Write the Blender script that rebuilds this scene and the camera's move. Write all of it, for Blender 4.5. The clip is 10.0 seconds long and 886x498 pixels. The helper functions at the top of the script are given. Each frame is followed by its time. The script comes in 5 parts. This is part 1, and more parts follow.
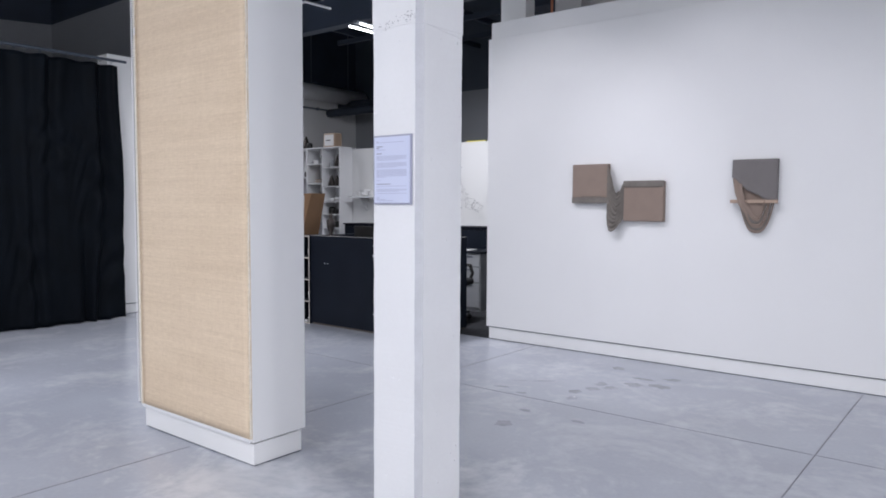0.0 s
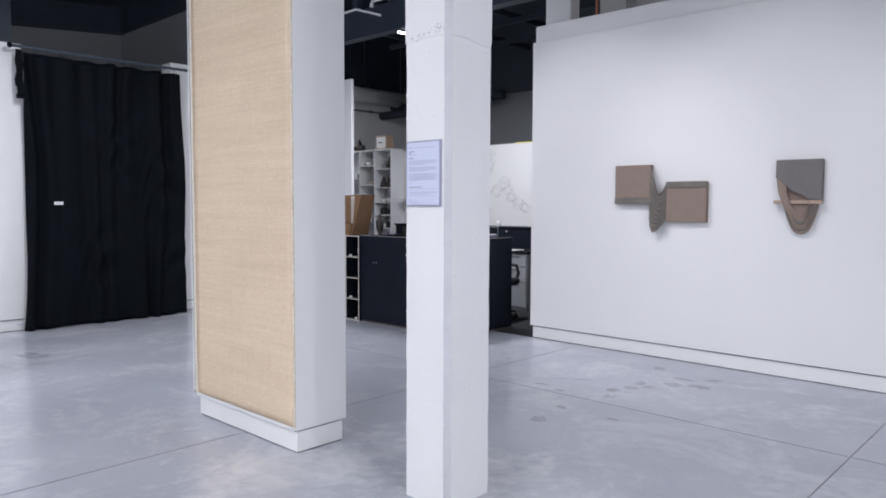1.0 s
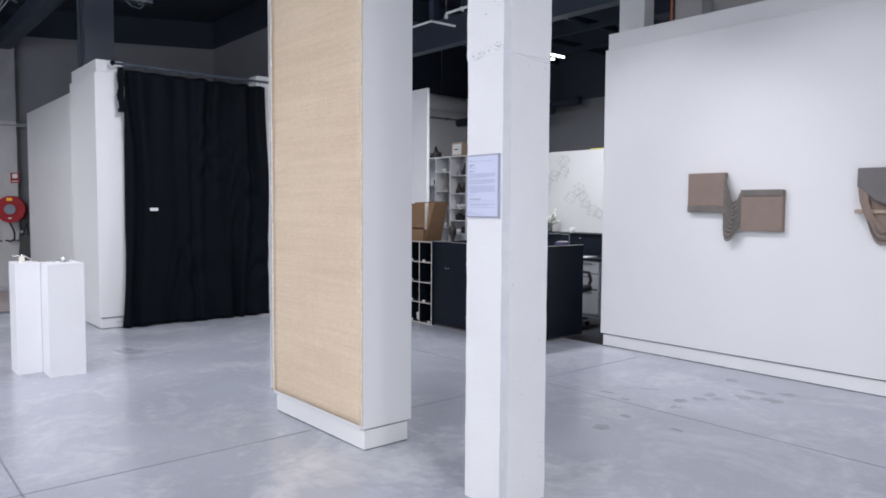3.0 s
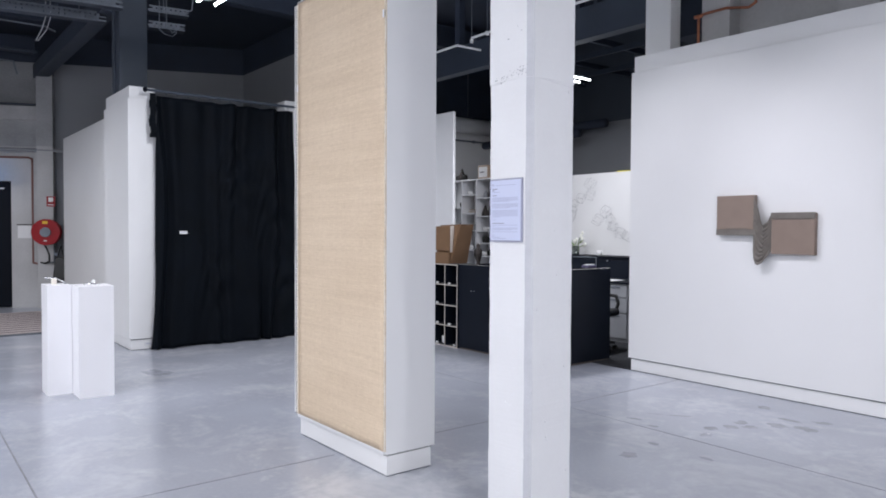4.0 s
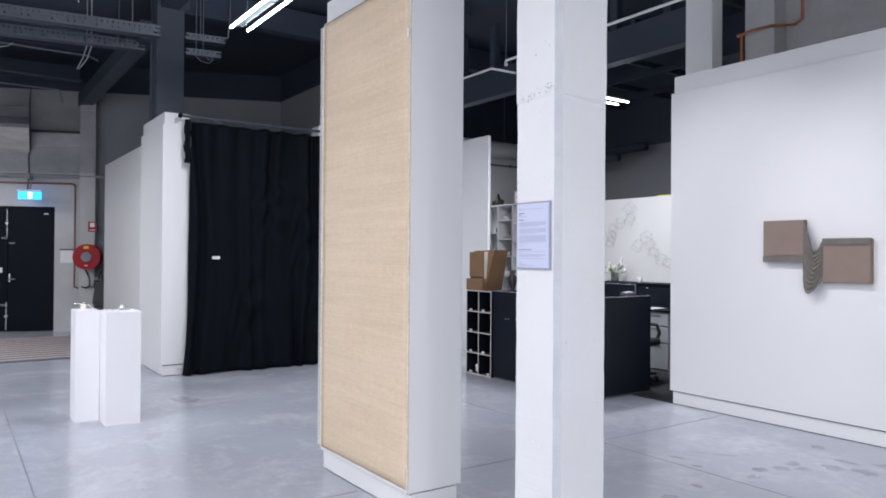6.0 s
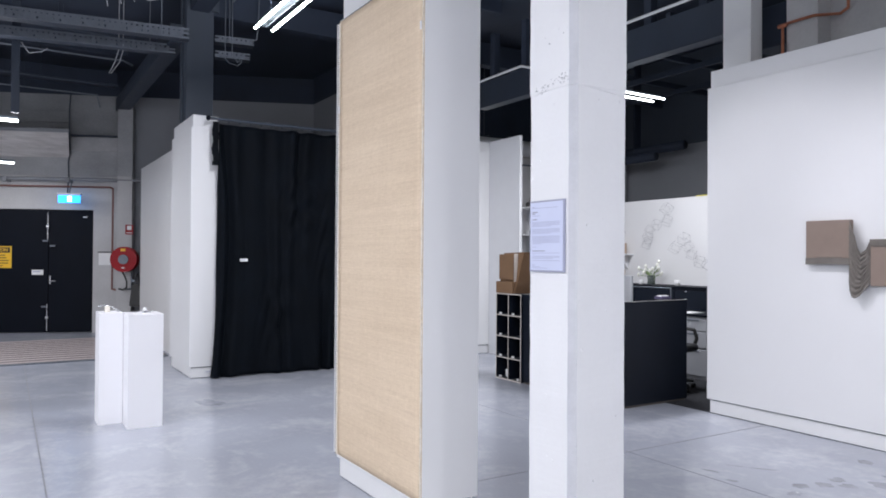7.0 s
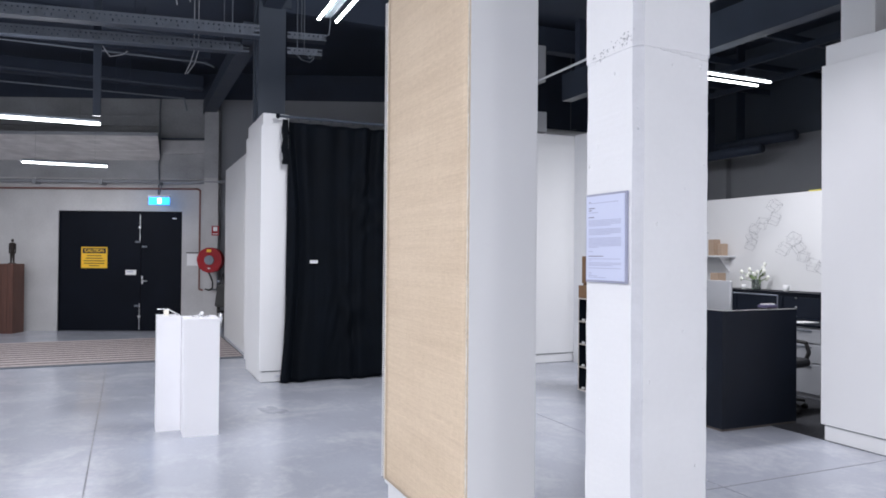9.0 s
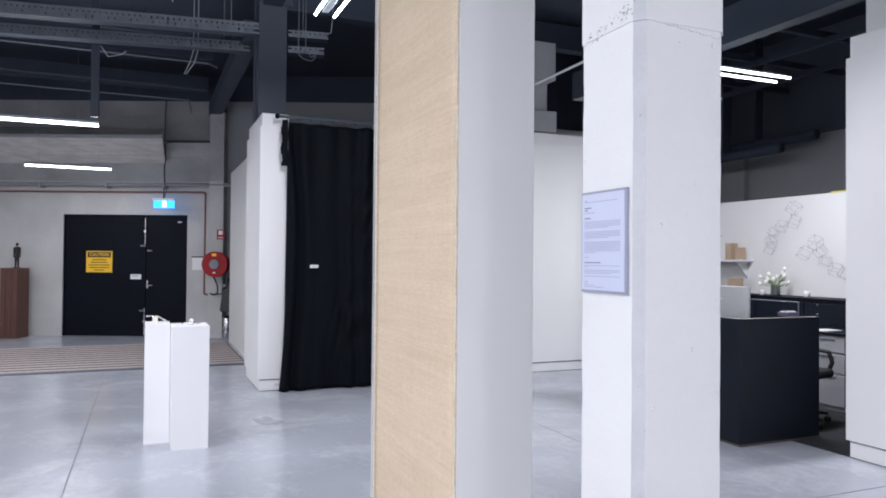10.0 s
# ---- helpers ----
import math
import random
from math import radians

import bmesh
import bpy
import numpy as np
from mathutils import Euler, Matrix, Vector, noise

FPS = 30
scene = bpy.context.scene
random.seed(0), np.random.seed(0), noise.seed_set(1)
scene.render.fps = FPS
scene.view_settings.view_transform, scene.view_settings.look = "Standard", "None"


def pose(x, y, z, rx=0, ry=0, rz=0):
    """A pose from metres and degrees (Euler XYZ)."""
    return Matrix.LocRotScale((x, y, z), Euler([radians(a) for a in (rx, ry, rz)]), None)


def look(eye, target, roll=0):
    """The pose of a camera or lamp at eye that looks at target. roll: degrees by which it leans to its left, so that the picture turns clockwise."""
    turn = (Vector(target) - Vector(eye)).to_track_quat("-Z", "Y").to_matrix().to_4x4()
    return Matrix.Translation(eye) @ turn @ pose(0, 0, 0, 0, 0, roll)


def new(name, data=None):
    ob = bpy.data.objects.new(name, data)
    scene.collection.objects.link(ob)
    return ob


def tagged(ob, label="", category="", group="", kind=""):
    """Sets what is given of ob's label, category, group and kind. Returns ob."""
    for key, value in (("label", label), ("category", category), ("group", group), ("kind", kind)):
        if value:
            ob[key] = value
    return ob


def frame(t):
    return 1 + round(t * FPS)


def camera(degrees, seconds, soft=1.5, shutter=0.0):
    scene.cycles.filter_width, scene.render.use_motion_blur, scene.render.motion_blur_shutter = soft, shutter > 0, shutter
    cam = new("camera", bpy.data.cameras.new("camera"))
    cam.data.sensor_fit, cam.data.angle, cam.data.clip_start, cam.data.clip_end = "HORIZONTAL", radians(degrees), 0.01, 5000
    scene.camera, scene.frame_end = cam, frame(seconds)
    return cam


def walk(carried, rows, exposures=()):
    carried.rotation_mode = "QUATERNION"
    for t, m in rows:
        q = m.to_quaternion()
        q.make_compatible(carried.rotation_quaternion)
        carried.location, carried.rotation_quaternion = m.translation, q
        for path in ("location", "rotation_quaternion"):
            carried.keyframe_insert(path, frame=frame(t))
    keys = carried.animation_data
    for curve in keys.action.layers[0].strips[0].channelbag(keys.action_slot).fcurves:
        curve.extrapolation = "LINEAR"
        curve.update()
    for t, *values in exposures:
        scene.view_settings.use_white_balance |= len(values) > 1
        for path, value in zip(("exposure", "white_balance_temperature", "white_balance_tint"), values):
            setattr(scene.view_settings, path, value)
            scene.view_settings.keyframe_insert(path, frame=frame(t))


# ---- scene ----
cam = camera(63.9, 10.0, soft=1.8)
PATH = [
    (0, (0.073, 0.029, 1.364), (-1.172, 1.589, 1.238), 0.3),
    (0.5, (0.174, -0.012, 1.366), (-1.137, 1.494, 1.241), 0.2),
    (1, (0.268, -0.009, 1.372), (-1.098, 1.446, 1.246), 0.2),
    (1.5, (0.366, -0.002, 1.38), (-1.056, 1.399, 1.252), 0.2),
    (2, (0.406, -0.016, 1.383), (-1.055, 1.344, 1.254), 0.3),
    (2.5, (0.422, -0.03, 1.396), (-1.071, 1.294, 1.265), 0.3),
    (4, (0.427, -0.002, 1.418), (-1.146, 1.233, 1.363), 0.3),
    (4.5, (0.415, 0.038, 1.42), (-1.177, 1.249, 1.408), 0.3),
    (5, (0.397, 0.064, 1.419), (-1.208, 1.257, 1.427), 0.4),
    (5.5, (0.363, 0.108, 1.424), (-1.257, 1.282, 1.436), 0.4),
    (7, (0.258, 0.379, 1.421), (-1.444, 1.429, 1.443), 0.4),
    (7.5, (0.232, 0.52, 1.434), (-1.512, 1.5, 1.455), 0.3),
    (8, (0.157, 0.635, 1.428), (-1.632, 1.53, 1.449), 0.4),
    (8.5, (0.041, 0.732, 1.432), (-1.773, 1.573, 1.451), 0.4),
    (9, (-0.078, 0.832, 1.444), (-1.906, 1.643, 1.464), 0.5),
    (9.5, (-0.183, 0.929, 1.44), (-2.018, 1.723, 1.462), 0.5),
    (10, (-0.291, 1.056, 1.453), (-2.136, 1.827, 1.483), 0.5),
]
walk(cam, [(t, look(eye, target, roll)) for t, eye, target, roll in PATH], exposures=((0.0, -0.14), (2.5, -0.10), (5.5, -0.03), (10.0, 0.02)))


# ---- world and lamps ----
world = bpy.data.worlds.new("world")
scene.world = world
world.use_nodes = True
world.node_tree.nodes["Background"].inputs[0].default_value = (0.55, 0.62, 0.75, 1)
world.node_tree.nodes["Background"].inputs[1].default_value = 0.02
COOL = (0.945, 0.952, 1.032)


def strip_lamp(x, y, z, length, along, watts, up=False):
    """The glowing tube of a batten: a slim area lamp that shines down, or up past the housing."""
    data = bpy.data.lights.new("tube_light", "AREA")
    data.shape, data.size, data.size_y, data.energy, data.color = "RECTANGLE", length, 0.035, watts, COOL
    ob = new("tube_light", data)
    ob.matrix_world = pose(x, y, z, 180 if up else 0, 0, 0 if along == "x" else 90)
    return ob


def spot_lamp(eye, target, watts, size, blend=0.8):
    data = bpy.data.lights.new("track_light", "SPOT")
    data.energy, data.spot_size, data.spot_blend, data.color, data.shadow_soft_size = watts, radians(size), blend, (0.965, 0.955, 1.06), 0.06
    ob = new("track_light", data)
    ob.matrix_world = look(eye, target)
    return ob


# ---- materials ----
def material(name, colour, rough=0.6, metal=0.0, vary=0.06, scale=6.0, bump=0.05, fine=180.0, stretch=(1, 1, 1), spec=0.5):
    """A painted, cast or cut surface: two scales of noise in colour and gloss, and a fine relief."""
    m = bpy.data.materials.new(name)
    m.use_nodes = True
    n, l = m.node_tree.nodes, m.node_tree.links
    b = n["Principled BSDF"]
    b.inputs["Metallic"].default_value = metal
    b.inputs["Specular IOR Level"].default_value = spec
    geo = n.new("ShaderNodeNewGeometry")
    mp = n.new("ShaderNodeMapping")
    mp.inputs["Scale"].default_value = stretch
    l.new(geo.outputs["Position"], mp.inputs["Vector"])
    big, small = n.new("ShaderNodeTexNoise"), n.new("ShaderNodeTexNoise")
    big.inputs["Scale"].default_value, big.inputs["Detail"].default_value = scale, 5
    small.inputs["Scale"].default_value, small.inputs["Detail"].default_value = fine, 3
    for t in (big, small):
        l.new(mp.outputs["Vector"], t.inputs["Vector"])
    add = n.new("ShaderNodeMath")
    add.operation = "MULTIPLY_ADD"
    l.new(small.outputs["Fac"], add.inputs[0])
    add.inputs[1].default_value = 0.35
    l.new(big.outputs["Fac"], add.inputs[2])
    ramp = n.new("ShaderNodeMapRange")
    ramp.inputs["From Min"].default_value, ramp.inputs["From Max"].default_value = 0.4, 0.95
    ramp.inputs["To Min"].default_value, ramp.inputs["To Max"].default_value = 1 - vary, 1 + vary
    l.new(add.outputs[0], ramp.inputs["Value"])
    mul = n.new("ShaderNodeVectorMath")
    mul.operation = "MULTIPLY"
    mul.inputs[0].default_value = colour
    l.new(ramp.outputs["Result"], mul.inputs[1])
    l.new(mul.outputs["Vector"], b.inputs["Base Color"])
    rr = n.new("ShaderNodeMapRange")
    rr.inputs["To Min"].default_value, rr.inputs["To Max"].default_value = max(rough - 0.08, 0.03), min(rough + 0.08, 1)
    l.new(big.outputs["Fac"], rr.inputs["Value"])
    l.new(rr.outputs["Result"], b.inputs["Roughness"])
    if bump:
        bp = n.new("ShaderNodeBump")
        bp.inputs["Strength"].default_value, bp.inputs["Distance"].default_value = bump, 0.004
        l.new(add.outputs[0], bp.inputs["Height"])
        l.new(bp.outputs["Normal"], b.inputs["Normal"])
    return m


def glow(name, colour, strength):
    m = bpy.data.materials.new(name)
    m.use_nodes = True
    b = m.node_tree.nodes["Principled BSDF"]
    b.inputs["Base Color"].default_value = (*colour, 1)
    b.inputs["Emission Color"].default_value = (*colour, 1)
    b.inputs["Emission Strength"].default_value = strength
    return m


def concrete_floor():
    """Polished pale concrete with cloudy patches, worn whitish scuffs and a soft gloss."""
    m = material("polished_concrete", (0.40, 0.42, 0.475), 0.21, vary=0.10, scale=0.9, bump=0.015, fine=40, spec=0.5)
    n, l = m.node_tree.nodes, m.node_tree.links
    b = n["Principled BSDF"]
    geo = n.new("ShaderNodeNewGeometry")
    cloud, speck = n.new("ShaderNodeTexNoise"), n.new("ShaderNodeTexNoise")
    cloud.inputs["Scale"].default_value, cloud.inputs["Detail"].default_value, cloud.inputs["Distortion"].default_value = 1.6, 9, 0.6
    cloud.inputs["Roughness"].default_value = 0.68
    speck.inputs["Scale"].default_value, speck.inputs["Detail"].default_value = 14, 6
    for t in (cloud, speck):
        l.new(geo.outputs["Position"], t.inputs["Vector"])
    mix = n.new("ShaderNodeMath")
    mix.operation = "MULTIPLY_ADD"
    l.new(speck.outputs["Fac"], mix.inputs[0])
    mix.inputs[1].default_value = 0.25
    l.new(cloud.outputs["Fac"], mix.inputs[2])
    r = n.new("ShaderNodeMapRange")
    r.inputs["From Min"].default_value, r.inputs["From Max"].default_value = 0.60, 0.80
    l.new(mix.outputs[0], r.inputs["Value"])
    old = b.inputs["Base Color"].links[0].from_socket
    lay = n.new("ShaderNodeMix")
    lay.data_type = "RGBA"
    half = n.new("ShaderNodeMath")
    half.operation = "MULTIPLY"
    half.inputs[1].default_value = 0.45
    l.new(r.outputs["Result"], half.inputs[0])
    l.new(half.outputs[0], lay.inputs["Factor"])
    l.new(old, lay.inputs["A"])
    lay.inputs["B"].default_value = (0.62, 0.625, 0.66, 1)
    worn = lay.outputs["Result"]
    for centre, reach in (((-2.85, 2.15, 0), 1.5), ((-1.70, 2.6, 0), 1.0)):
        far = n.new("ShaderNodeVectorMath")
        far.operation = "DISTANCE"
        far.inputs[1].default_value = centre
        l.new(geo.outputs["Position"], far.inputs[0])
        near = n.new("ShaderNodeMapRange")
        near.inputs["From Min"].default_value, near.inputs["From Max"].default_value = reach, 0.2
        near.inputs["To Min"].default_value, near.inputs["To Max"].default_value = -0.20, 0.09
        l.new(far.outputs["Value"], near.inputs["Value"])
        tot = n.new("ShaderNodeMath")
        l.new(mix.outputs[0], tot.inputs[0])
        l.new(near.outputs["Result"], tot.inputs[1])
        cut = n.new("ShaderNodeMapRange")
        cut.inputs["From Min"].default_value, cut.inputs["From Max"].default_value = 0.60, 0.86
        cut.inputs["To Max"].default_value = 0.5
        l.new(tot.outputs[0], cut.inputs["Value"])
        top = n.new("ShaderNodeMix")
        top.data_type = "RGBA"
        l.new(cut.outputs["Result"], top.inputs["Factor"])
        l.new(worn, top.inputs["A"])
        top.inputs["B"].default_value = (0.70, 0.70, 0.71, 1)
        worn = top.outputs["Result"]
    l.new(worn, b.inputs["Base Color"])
    return m


def burlap_cloth():
    """Loose jute weave: two crossed sets of threads with slubs and bands."""
    m = bpy.data.materials.new("burlap_cloth")
    m.use_nodes = True
    n, l = m.node_tree.nodes, m.node_tree.links
    b = n["Principled BSDF"]
    b.inputs["Roughness"].default_value = 0.9
    b.inputs["Specular IOR Level"].default_value = 0.15
    geo = n.new("ShaderNodeNewGeometry")
    vals = []
    for st, sc in (((5, 1, 58), 4.0), ((60, 1, 7), 4.0), ((1.1, 1, 52), 1.7), ((44, 1, 1.6), 1.7), ((0.5, 1, 9), 1.9), ((1, 1, 1.3), 1.8)):
        mp, t = n.new("ShaderNodeMapping"), n.new("ShaderNodeTexNoise")
        mp.inputs["Scale"].default_value = st
        t.inputs["Scale"].default_value, t.inputs["Detail"].default_value = sc, 4
        l.new(geo.outputs["Position"], mp.inputs["Vector"])
        l.new(mp.outputs["Vector"], t.inputs["Vector"])
        vals.append(t.outputs["Fac"])
    total = None
    for v, w in zip(vals, (0.34, 0.28, 0.22, 0.10, 0.20, 0.18)):
        a = n.new("ShaderNodeMath")
        a.operation = "MULTIPLY_ADD"
        l.new(v, a.inputs[0])
        a.inputs[1].default_value = w
        if total is None:
            a.inputs[2].default_value = 0.0
        else:
            l.new(total, a.inputs[2])
        total = a.outputs[0]
    ramp = n.new("ShaderNodeValToRGB")
    ramp.color_ramp.elements[0].position, ramp.color_ramp.elements[0].color = 0.42, (0.55, 0.425, 0.295, 1)
    ramp.color_ramp.elements[1].position, ramp.color_ramp.elements[1].color = 0.90, (0.83, 0.69, 0.525, 1)
    l.new(total, ramp.inputs["Fac"])
    l.new(ramp.outputs["Color"], b.inputs["Base Color"])
    bp = n.new("ShaderNodeBump")
    bp.inputs["Strength"].default_value, bp.inputs["Distance"].default_value = 0.35, 0.002
    l.new(total, bp.inputs["Height"])
    l.new(bp.outputs["Normal"], b.inputs["Normal"])
    return m


GREYCABLE = material("dusty_grey_cable", (0.34, 0.35, 0.37), 0.6, vary=0.1, scale=20)
WHITE = material("white_wall_paint", (0.785, 0.785, 0.785), 0.55, vary=0.02, scale=1.5, bump=0.05, fine=220)
COLUMN = material("painted_concrete", (0.785, 0.785, 0.79), 0.5, vary=0.03, scale=3, bump=0.35, fine=60)
# Scuffed grey, darkened further to offset the lamp light on the chamfers.
ARRIS = material("scuffed_darkened_corner_paint", (0.52, 0.525, 0.55), 0.55, vary=0.08, scale=9, bump=0.4, fine=80)
CHIP = material("bare_chipped_concrete", (0.36, 0.36, 0.375), 0.8, vary=0.2, scale=40)
PLINTH = material("satin_white_paint", (0.84, 0.84, 0.86), 0.42, vary=0.015, scale=3, bump=0.02)
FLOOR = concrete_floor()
BURLAP = burlap_cloth()
JUTE = material("pale_jute_tape", (0.68, 0.575, 0.44), 0.85, vary=0.15, scale=60, bump=0.3, spec=0.1)
CORD = material("cream_cord", (0.76, 0.72, 0.64), 0.7, vary=0.1, scale=60, bump=0.2)
STEEL = material("bright_steel", (0.62, 0.63, 0.65), 0.28, 1.0, vary=0.05)
NICKEL = material("bright_nickel", (0.84, 0.84, 0.86), 0.4, 0.3, vary=0.05)
CURTAIN = material("black_wool_curtain", (0.0025, 0.0041, 0.0068), 0.68, vary=0.3, scale=4, bump=0.3, fine=120, spec=0.085)
BLACKWOOD = material("black_laminate", (0.0062, 0.0092, 0.0165), 0.42, vary=0.2, scale=3, bump=0.03, spec=0.22)
BLACKDOOR = material("black_painted_steel", (0.004, 0.0058, 0.0110), 0.5, vary=0.2, scale=2, bump=0.08, spec=0.10)
CEILING = material("charcoal_ceiling_paint", (0.024, 0.034, 0.056), 0.75, vary=0.25, scale=2, bump=0.15)
BEAM = material("grey_painted_steel", (0.031, 0.042, 0.063), 0.55, vary=0.15, scale=3, bump=0.08)
POSTGREY = material("slate_grey_paint", (0.048, 0.061, 0.082), 0.55, vary=0.08, scale=3, bump=0.1)
GALV = material("galvanised_steel", (0.165, 0.185, 0.215), 0.5, 0.5, vary=0.15, scale=12)
OLDWALL = material("old_white_brick_paint", (0.50, 0.497, 0.497), 0.75, vary=0.13, scale=1.6, bump=0.35, fine=35)
# The mid and top greys hold the dimness above the battens in their colour.
MIDSHADE = material("grey_wall_dim_mid", (0.38, 0.385, 0.395), 0.85, vary=0.24, scale=1.3, bump=0.4, fine=30, stretch=(1, 1, 1.6))
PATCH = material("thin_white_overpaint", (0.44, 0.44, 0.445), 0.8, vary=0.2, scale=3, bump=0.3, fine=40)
TOPSHADE = material("grey_wall_dim_top", (0.25, 0.255, 0.265), 0.85, vary=0.26, scale=1.1, bump=0.4, fine=30, stretch=(1, 1, 1.6))
DUCTPAINT = material("pale_grey_duct_paint", (0.46, 0.465, 0.48), 0.55, vary=0.06, scale=4, bump=0.05)
GREYWALL = material("mid_grey_wall_paint", (0.27, 0.28, 0.30), 0.7, vary=0.05, scale=2, bump=0.1)
CARPET = material("charcoal_carpet", (0.035, 0.036, 0.04), 0.95, vary=0.3, scale=30, bump=0.4, fine=300, spec=0.1)
BRONZEEDGE = material("dull_brown_kick_edge", (0.10, 0.085, 0.075), 0.6, vary=0.15, scale=20)
DESKEDGE = material("grey_laminate_edge", (0.30, 0.29, 0.285), 0.6, vary=0.08, scale=30)
PLYEDGE = material("pale_ply_edge", (0.60, 0.55, 0.50), 0.6, vary=0.08, scale=30)
OFFWHITE = material("white_laminate", (0.74, 0.745, 0.76), 0.45, vary=0.02, bump=0.02)
MATBROWN = material("brown_grey_matting", (0.48, 0.42, 0.41), 0.9, vary=0.2, scale=20, bump=0.3, spec=0.1)
JOINT = material("dark_joint_filler", (0.21, 0.215, 0.235), 0.7, vary=0.2, scale=12)


# ---- building helpers ----
def add_box(bm, x0, x1, y0, y1, z0, z1, bevel=0.0):
    made = bmesh.ops.create_cube(bm, size=1.0)["verts"]
    for v in made:
        v.co = Vector(((x0 + x1) / 2 + v.co.x * (x1 - x0), (y0 + y1) / 2 + v.co.y * (y1 - y0), (z0 + z1) / 2 + v.co.z * (z1 - z0)))
    if bevel:
        edges = list({e for v in made for e in v.link_edges})
        bmesh.ops.bevel(bm, geom=edges, offset=bevel, segments=2, affect="EDGES", profile=0.5)
    return bm


def box(x0, x1, y0, y1, z0, z1, bevel=0.0):
    return add_box(bmesh.new(), x0, x1, y0, y1, z0, z1, bevel)


def add_rod(bm, a, b, r, sides=10, r2=None):
    a, b = Vector(a), Vector(b)
    d = b - a
    m = Matrix.Translation((a + b) / 2) @ d.to_track_quat("Z", "Y").to_matrix().to_4x4()
    bmesh.ops.create_cone(bm, cap_ends=True, segments=sides, radius1=r, radius2=r if r2 is None else r2, depth=d.length, matrix=m)
    return bm


def rod(a, b, r, sides=10, r2=None):
    return add_rod(bmesh.new(), a, b, r, sides, r2)


def path_rod(points, r, sides=8):
    """A bent pipe or cable through the points."""
    bm = bmesh.new()
    for a, b in zip(points, points[1:]):
        add_rod(bm, a, b, r, sides)
    for p in points[1:-1]:
        bmesh.ops.create_icosphere(bm, subdivisions=1, radius=r * 1.03, matrix=Matrix.Translation(p))
    return bm


def lathe(profile, sides=20, at=(0, 0, 0)):
    """A turned form from (radius, height) pairs."""
    bm = bmesh.new()
    rings = []
    for r, z in profile:
        rings.append([bm.verts.new((at[0] + r * math.cos(2 * math.pi * i / sides), at[1] + r * math.sin(2 * math.pi * i / sides), at[2] + z)) for i in range(sides)])
    for a, b in zip(rings, rings[1:]):
        for i in range(sides):
            bm.faces.new((a[i], a[(i + 1) % sides], b[(i + 1) % sides], b[i]))
    bm.faces.new(rings[0][::-1])
    bm.faces.new(rings[-1])
    return bm


def smooth(bm):
    for f in bm.faces:
        f.smooth = True
    return bm


def part(name, bm, mat, parent=None, label="", kind=""):
    mesh = bpy.data.meshes.new(name)
    bmesh.ops.recalc_face_normals(bm, faces=bm.faces)
    bm.to_mesh(mesh)
    bm.free()
    mesh.materials.append(mat)
    ob = new(name, mesh)
    if parent is not None:
        ob.parent = parent
        if parent.parent is None:
            ob.matrix_parent_inverse = Matrix.Translation(-parent.location)
    return tagged(ob, label=label, kind=kind)


def thing(name, at, label, category, group="", kind=""):
    ob = new(name)
    ob.location = at
    ob.empty_display_size = 0.1
    return tagged(ob, label, category, group, kind)


def setting(name, bm, mat, label, category="wall"):
    return tagged(part(name, bm, mat), label, category, kind="structure")


# ---- the large structure ----
FX0, FX1, FY0, FY1 = -18.6, 5.0, -6.0, 11.5
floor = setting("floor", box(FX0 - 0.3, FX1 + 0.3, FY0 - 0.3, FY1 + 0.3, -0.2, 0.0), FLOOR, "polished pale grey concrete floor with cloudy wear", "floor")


def floor_joint(x0, x1, y0, y1):
    return part("joint", box(x0, x1, y0, y1, -0.004, 0.0015), JOINT, floor)


floor_joint(-3.474, -3.466, -6.0, 2.2)
floor_joint(-3.474, -3.466, 2.6, 5.9)
floor_joint(-0.712, -0.706, -6.0, 5.9)
floor_joint(-8.2, -3.54, 4.287, 4.2905)
floor_joint(-3.52, -0.72, 4.287, 4.2905)
floor_joint(-0.70, 5.0, 4.287, 4.2905)
floor_joint(-10.33, -3.54, 0.60, 0.609)
floor_joint(-3.52, -0.72, 0.60, 0.609)
floor_joint(-0.70, 5.0, 0.60, 0.609)
FAINTSTAIN = material("faint_damp_stain", (0.345, 0.36, 0.405), 0.22, vary=0.2, scale=9)
STAIN = material("damp_stain", (0.315, 0.325, 0.362), 0.24, vary=0.25, scale=9)


def stain(x, y, rx, ry, turn, seed):
    """An irregular damp mark lying on the concrete."""
    bm = bmesh.new()
    ring = []
    for i in range(48):
        a = 2 * math.pi * i / 48
        k = 1 + 0.55 * noise.noise(Vector((math.cos(a) * 1.6, math.sin(a) * 1.6, seed * 7.3))) + 0.22 * noise.noise(Vector((math.cos(a) * 5, math.sin(a) * 5, seed * 3.1)))
        px, py = rx * k * math.cos(a), ry * k * math.sin(a)
        ring.append(bm.verts.new((x + px * math.cos(turn) - py * math.sin(turn), y + px * math.sin(turn) + py * math.cos(turn), 0.0012)))
    bm.faces.new(ring)
    return part("stain", bm, STAIN if seed != 16 else FAINTSTAIN, floor, "irregular darker damp mark")


